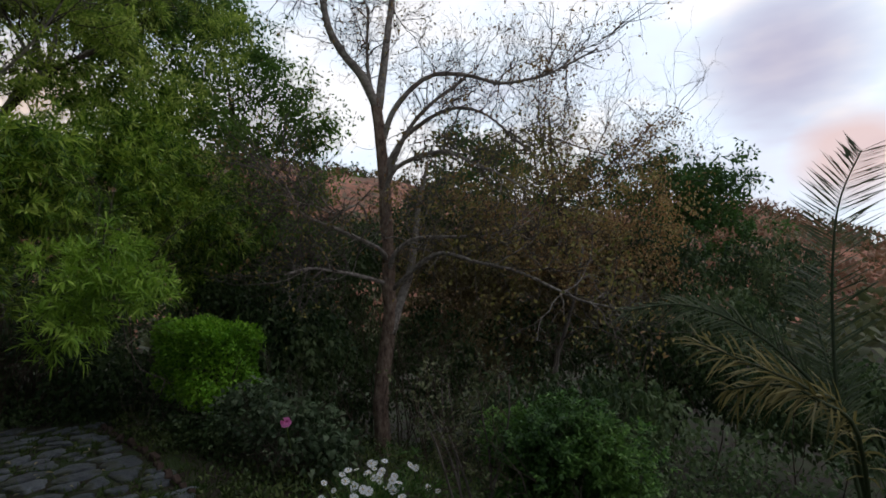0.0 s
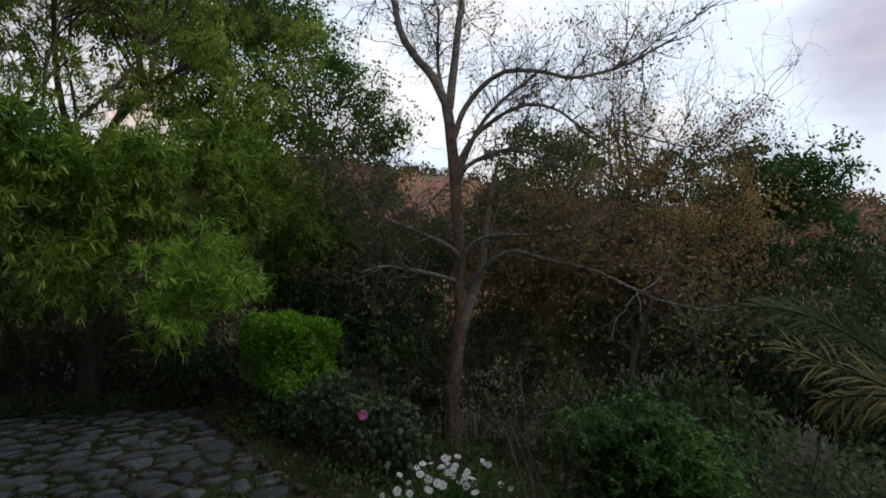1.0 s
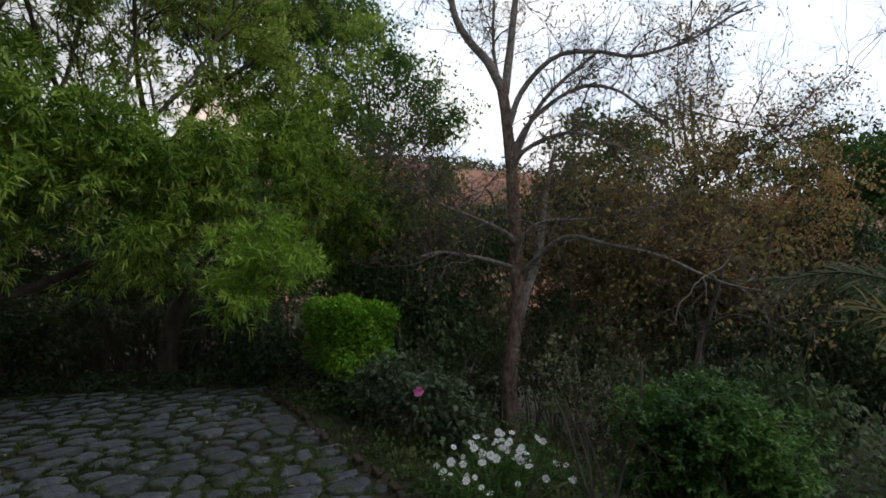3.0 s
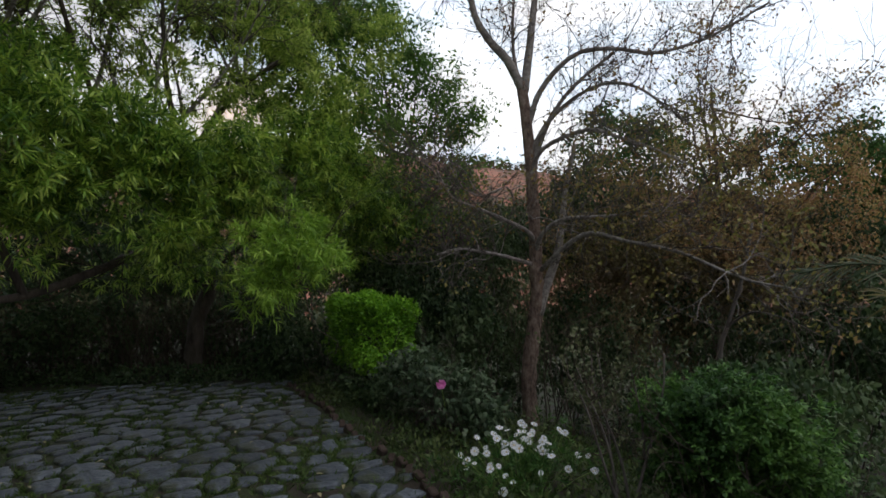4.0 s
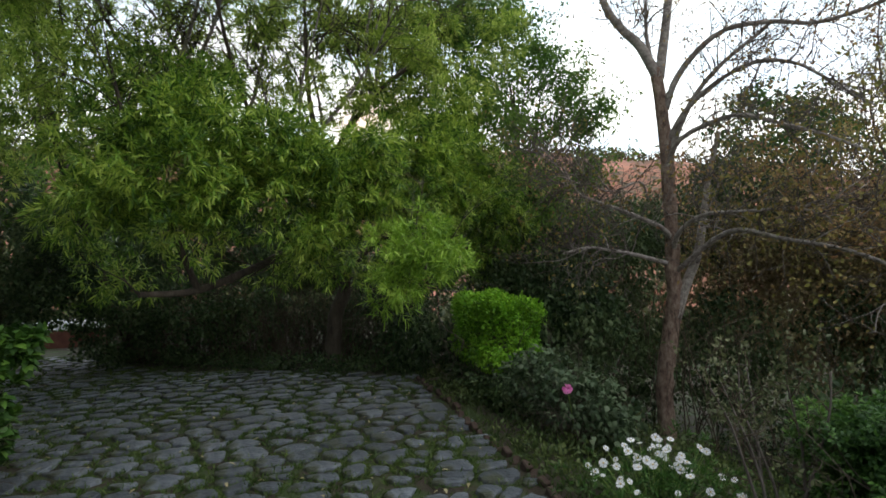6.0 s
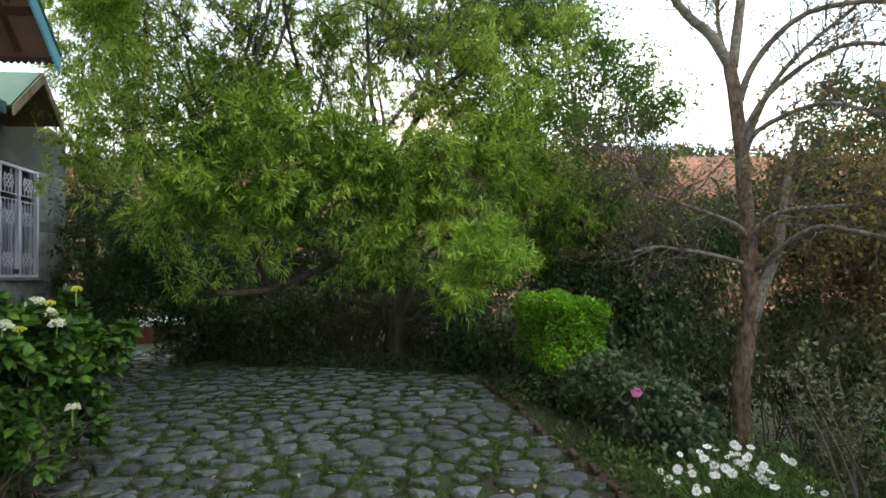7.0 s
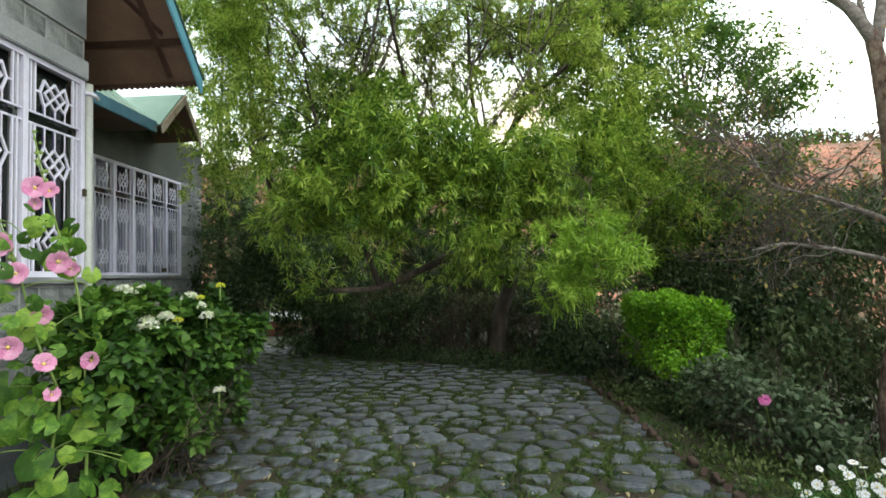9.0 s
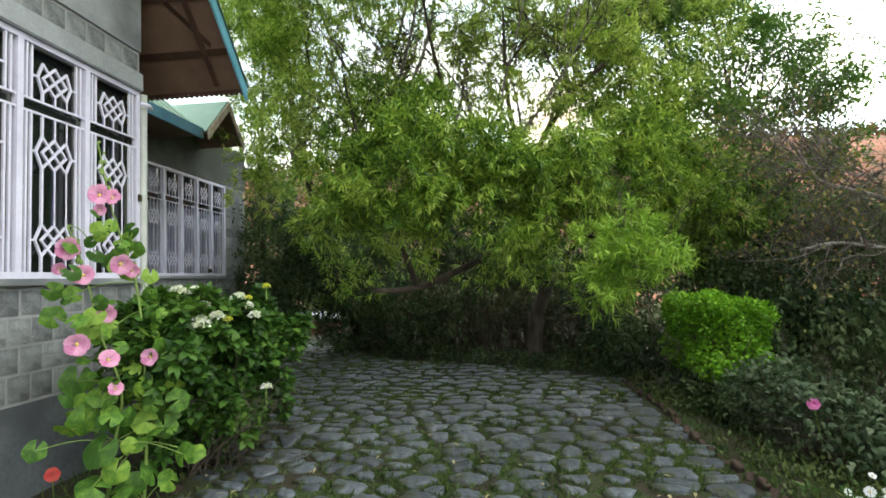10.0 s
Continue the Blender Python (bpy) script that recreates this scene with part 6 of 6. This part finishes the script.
# ---- palm ----
def frond(parent, line, leaflet, mat, rng, lean=0.55, sag=0.1, n=46, mess=0.06, name="frond"):
    """One feather-shaped palm leaf: a tapering rib with narrow leaflets in two rows."""
    bm = bmesh.new()
    fine = tube_into(bm, line, 0.011, 0.003, 6)
    rib = part(name, bm, M_PALM, parent)
    P = np.array([list(p) for p in fine])
    t = np.linspace(0.16, 1.0, n) * (len(P) - 1)
    i = np.minimum(t.astype(int), len(P) - 2)
    at = P[i] + (P[i + 1] - P[i]) * (t - i)[:, None]
    way = unit(P[i + 1] - P[i])
    side = unit(np.cross(way, np.array([0.0, -0.75, 0.66])))
    A, W = [], []
    for s in (1, -1):
        A.append(at)
        W.append(way * lean + side * s * (1 - lean) * 1.3 + np.array([0, 0, -sag]) + rng.normal(size=at.shape) * mess)
    size = np.tile(0.55 + 0.6 * np.sin(np.linspace(0.35, 2.9, n)), 2)
    A, W = np.concatenate(A), unit(np.concatenate(W))
    side2 = unit(np.cross(W, rng.normal(size=W.shape) * 0.4 + np.array([0, -0.6, 0.8])))
    ln = (leaflet * size * rng.uniform(0.6, 1.15, len(A)))[:, None]
    wd = 0.0045
    v = np.stack([A - side2 * wd * 0.4, A + side2 * wd * 0.4, A + W * ln * 0.5 + side2 * wd, A + W * ln * 0.5 - side2 * wd, A + W * ln + np.array([0, 0, -1.0]) * ln * sag], 1)
    base = (np.arange(len(A)) * 5)[:, None, None]
    tri = np.array([[0, 1, 2], [0, 2, 3], [3, 2, 4]])[None] + base
    part("leaflet_mass", mesh_from("leaflet_mass", v.reshape(-1, 3), tri.reshape(-1, 3)), mat, rib)["kind"] = "stuff"


def palm():
    rng = np.random.default_rng(91)
    ob = thing("palm", (0, 0, 0), "young feather palm with green and yellowed fronds", "palm")
    foot = (-0.43, 2.85, 0.40)
    bm = bmesh.new()
    tube_into(bm, [(foot[0], foot[1], lay(foot[0], foot[1]) - 0.1), (foot[0], foot[1], foot[2] - 0.05), (foot[0], foot[1], foot[2] + 0.1)], 0.13, 0.08, 10, 0.15, rng)
    part("trunk", bm, M_BARK_DARK, ob)
    frond(ob, [foot, (-0.51, 2.84, 0.92), (-0.52, 2.89, 1.36), (-0.50, 2.94, 1.72), (-0.46, 2.95, 1.92), (-0.38, 2.96, 2.10)], 0.21, M_PALM, rng, 0.47, 0.0, 84)
    frond(ob, [foot, (-0.53, 2.84, 0.92), (-0.68, 2.81, 1.16), (-0.89, 2.76, 1.34), (-1.14, 2.72, 1.42), (-1.40, 2.66, 1.38)], 0.17, M_PALM, rng, 0.66, 0.14, 70)
    frond(ob, [foot, (-0.43, 2.45, 1.02), (-0.51, 2.28, 1.15), (-0.64, 2.20, 1.23), (-0.84, 2.14, 1.32)], 0.16, M_PALM_OLD, rng, 0.72, 0.15, 54, 0.2)
    frond(ob, [foot, (-0.40, 2.46, 0.96), (-0.48, 2.29, 1.11), (-0.59, 2.22, 1.17), (-0.75, 2.17, 1.14)], 0.15, M_PALM_OLD, rng, 0.66, 0.3, 50, 0.24)
    frond(ob, [foot, (-0.50, 2.95, 0.85), (-0.57, 3.04, 1.08), (-0.63, 3.13, 1.34), (-0.67, 3.22, 1.56)], 0.18, M_PALM, rng, 0.55, 0.1, 80)
    frond(ob, [foot, (-0.29, 2.67, 0.87), (-0.18, 2.68, 1.05), (-0.06, 2.68, 1.11)], 0.28, M_PALM, rng, 0.65, 0.2, 40)


palm()


# ---- bed edging, weeds and far things ----
def edging():
    rng = np.random.default_rng(92)
    bm = bmesh.new()
    box_into(bm, (-0.045, -0.03, -0.09), (0.045, 0.03, 0.07))
    bmesh.ops.bevel(bm, geom=bm.edges[:], offset=0.009, segments=1, affect="EDGES")
    me = bpy.data.meshes.new("edging_brick")
    bm.to_mesh(me)
    bm.free()
    me.materials.append(M_TERRA)
    row = thing("bed_edging", (0, 0, 0), "row of tilted terracotta bricks edging the flower bed", "edging", kind="structure")
    x = -7.3
    while x < -0.5:
        m = pose(x, 1.45 + 0.03 * math.sin(3 * x) + rng.normal() * 0.008, rng.uniform(-0.05, 0.0), rng.normal() * 8, 35 + rng.normal() * 12, rng.normal() * 14)
        part("edging_brick", me, None, row, at=m)
        x += rng.uniform(0.12, 0.17)
    row = thing("bed_edging", (0, 0, 0), "a few loose terracotta bricks along the house bed", "edging", kind="structure")
    x = -5.0
    while x < -1.5:
        part("edging_brick", me, None, row, at=pose(x, np.interp(x, [-5.2, -3.2, 0], [-2.95, -2.62, -2.55]) + rng.normal() * 0.03, -0.03, rng.normal() * 8, 30 + rng.normal() * 12, rng.normal() * 10 + 8))
        x += rng.uniform(0.25, 0.6)


edging()


def weeds():
    """Low weeds, grass and ground cover over the bed and the bank."""
    rng = np.random.default_rng(93)
    c = []
    while len(c) < 1900:
        x, y = rng.uniform(-8.5, 0.5), 1.56 + rng.uniform(0, 1) ** 1.5 * 4.5
        if noise.noise(Vector((x * 0.7, y * 0.7, 9))) > -0.25:
            s = rng.uniform(0.05, 0.16) * (1 + 0.25 * (y - 1.6))
            c.append((x, y, lay(x, y) + s * 0.5, s * 1.3, s * 1.3, s))
    tagged(part("bed_weeds", clump_leaves("bed_weeds", rng, np.array(c), 13, 0.05, 0.024, 0.5, -0.35), M_WEED), "low weeds and ground cover in the flower bed", "weeds", kind="stuff")
    g = np.stack([rng.uniform(-7.5, 0.5, 3000), 1.46 + rng.uniform(0, 1, 3000) ** 1.4 * 1.9, np.zeros(3000)], 1)
    g[:, 2] = ground_height(g[:, 0], g[:, 1]) - 0.03
    tagged(part("bed_grass", leaf_mesh("bed_grass", rng, g, rng.normal(size=g.shape) * np.array([0.5, 0.5, 0.2]) + np.array([0, 0, 0.9]), 0.13, 0.010), M_GRASS), "thin dry grass in the flower bed", "grass", kind="stuff")
    n = 5200
    g = np.stack([rng.uniform(-10.6, -1.0, n), rng.uniform(-5.6, -2.4, n), np.full(n, -0.03)], 1)
    g = np.array([p for p in g if not in_paving(p[0], p[1]) and p[1] > (-3.68 if p[0] > -4.62 else -5.6)])
    tagged(part("house_bed_grass", leaf_mesh("house_bed_grass", rng, g, rng.normal(size=g.shape) * np.array([0.6, 0.6, 0.2]) + np.array([0, 0, 0.7]), 0.14, 0.012), M_GRASS), "grass and weeds in the bed below the house wall", "grass", kind="stuff")
    # dark low plants where the paving meets the willow's shade
    c = []
    for k in range(420):
        f = rng.uniform()
        x, y = np.interp(f, [0, 0.5, 1], [-12.2, -9.6, -7.5]), np.interp(f, [0, 0.5, 1], [-4.2, -1.9, 1.5])
        x, y = x - abs(rng.normal()) * 0.5, y + rng.normal() * 0.2
        s = rng.uniform(0.08, 0.2)
        c.append((x, y, s * 0.6, s * 1.3, s * 1.3, s))
    tagged(part("shade_plants", clump_leaves("shade_plants", rng, np.array(c), 15, 0.06, 0.035, 0.5, -0.2), M_IVY), "low dark plants along the shaded paving edge", "weeds", kind="stuff")


weeds()


def hillside_scrub():
    """Scrub over the far hill, thick at its foot and on the shoulder past the palm, thin on the open red slope."""
    rng = np.random.default_rng(94)
    groups = {"scrub": [], "dry_scrub": []}
    while len(groups["scrub"]) + len(groups["dry_scrub"]) < 2300:
        turn, r = rng.uniform(-6, 125), 16 + 62 * rng.uniform() ** 0.8
        open_slope = 36 < turn < 82
        if rng.uniform() < (0.5 if open_slope and r > 42 else 0.0):
            continue
        a = math.radians(turn)
        x, y = -r * math.sin(a), r * math.cos(a)
        s = rng.uniform(0.35, 1.0) * (0.7 + r / 60) * (0.55 if open_slope and r > 40 else 1)
        groups["dry_scrub" if rng.uniform() < (0.7 if turn < 30 else 0.45) and r > 26 else "scrub"].append((x, y, lay(x, y) + s * 0.5, s, s, s * 0.75))
    for name, mat, label in (("scrub", M_SCRUB, "dark green scrub on the far hillside"), ("dry_scrub", M_SCRUB_DRY, "russet dry scrub on the far hillside")):
        tagged(part(name, clump_leaves(name, rng, np.array(groups[name]), 34, 0.42, 0.26, 0.6, 0.1, 0.55), mat), label, "scrub", kind="stuff")


M_SCRUB = material("far_scrub_leaf", [(0.05, 0.06, 0.025), (0.085, 0.10, 0.04), (0.13, 0.13, 0.06)], 0.15, island=0.4, **LEAF)
M_SCRUB_DRY = material("far_dry_scrub_leaf", [(0.15, 0.08, 0.05), (0.24, 0.13, 0.08), (0.26, 0.17, 0.10)], 0.15, island=0.4, **LEAF)
hillside_scrub()


def flower_planter():
    rng = np.random.default_rng(95)
    a, b = np.array([-14.58, -6.56]), np.array([-14.54, -4.78])
    w = b - a
    turn = math.degrees(math.atan2(w[1], w[0]))
    ob = thing("brick_planter", pose(a[0], a[1], 0, 0, 0, turn), "low red-brick planter filled with small white flowers", "planter")
    L = float(np.hypot(*w))
    boxed("wall", (0, -0.3, -0.1), (L, 0.3, 0.38), M_PLANTER, ob, bevel=0.02)
    n = 500
    p = np.stack([rng.uniform(0, L, n), rng.uniform(-0.3, 0.3, n), 0.42 + rng.uniform(0, 0.18, n)], 1)
    part("foliage", leaf_mesh("foliage", rng, p - np.array([0, 0, 0.08]), rng.normal(size=p.shape) + np.array([0, 0, 0.6]), 0.1, 0.05), M_BUSH, ob)["kind"] = "stuff"
    q = p[rng.uniform(size=n) < 0.6]
    part("flower_mass", leaf_mesh("flower_mass", rng, np.repeat(q, 3, 0), rng.normal(size=(len(q) * 3, 3)), 0.07, 0.055, fold=0.05), M_PETAL, ob)["kind"] = "stuff"


flower_planter()


def far_house():
    """A small pale house among the scrub on the far shoulder of the hill."""
    x, y, z = -16.96, 67.91, 4.60
    ob = thing("far_house", pose(x, y, z, 0, 0, 14), "small pale pink house on the far hillside", "house")
    boxed("wall", (-1.2, -0.8, -1.6), (1.2, 0.8, 0.45), M_FAR_WALL, ob)
    board("roof", (-1.4, -1.0, 0.4), (1.4, -1.0, 0.4), (1.4, 0, 1.0), (-1.4, 0, 1.0), 0.08, M_TERRA, ob)
    board("roof", (1.4, 1.0, 0.4), (-1.4, 1.0, 0.4), (-1.4, 0, 1.0), (1.4, 0, 1.0), 0.08, M_TERRA, ob)
    for k in (-0.6, 0.6):
        boxed("window", (k - 0.18, -0.83, -0.3), (k + 0.18, -0.79, 0.15), M_DARK, ob)


M_FAR_WALL = material("pale_pink_wall", [(0.55, 0.36, 0.30), (0.65, 0.46, 0.38)], 1.0, 0.9)
far_house()
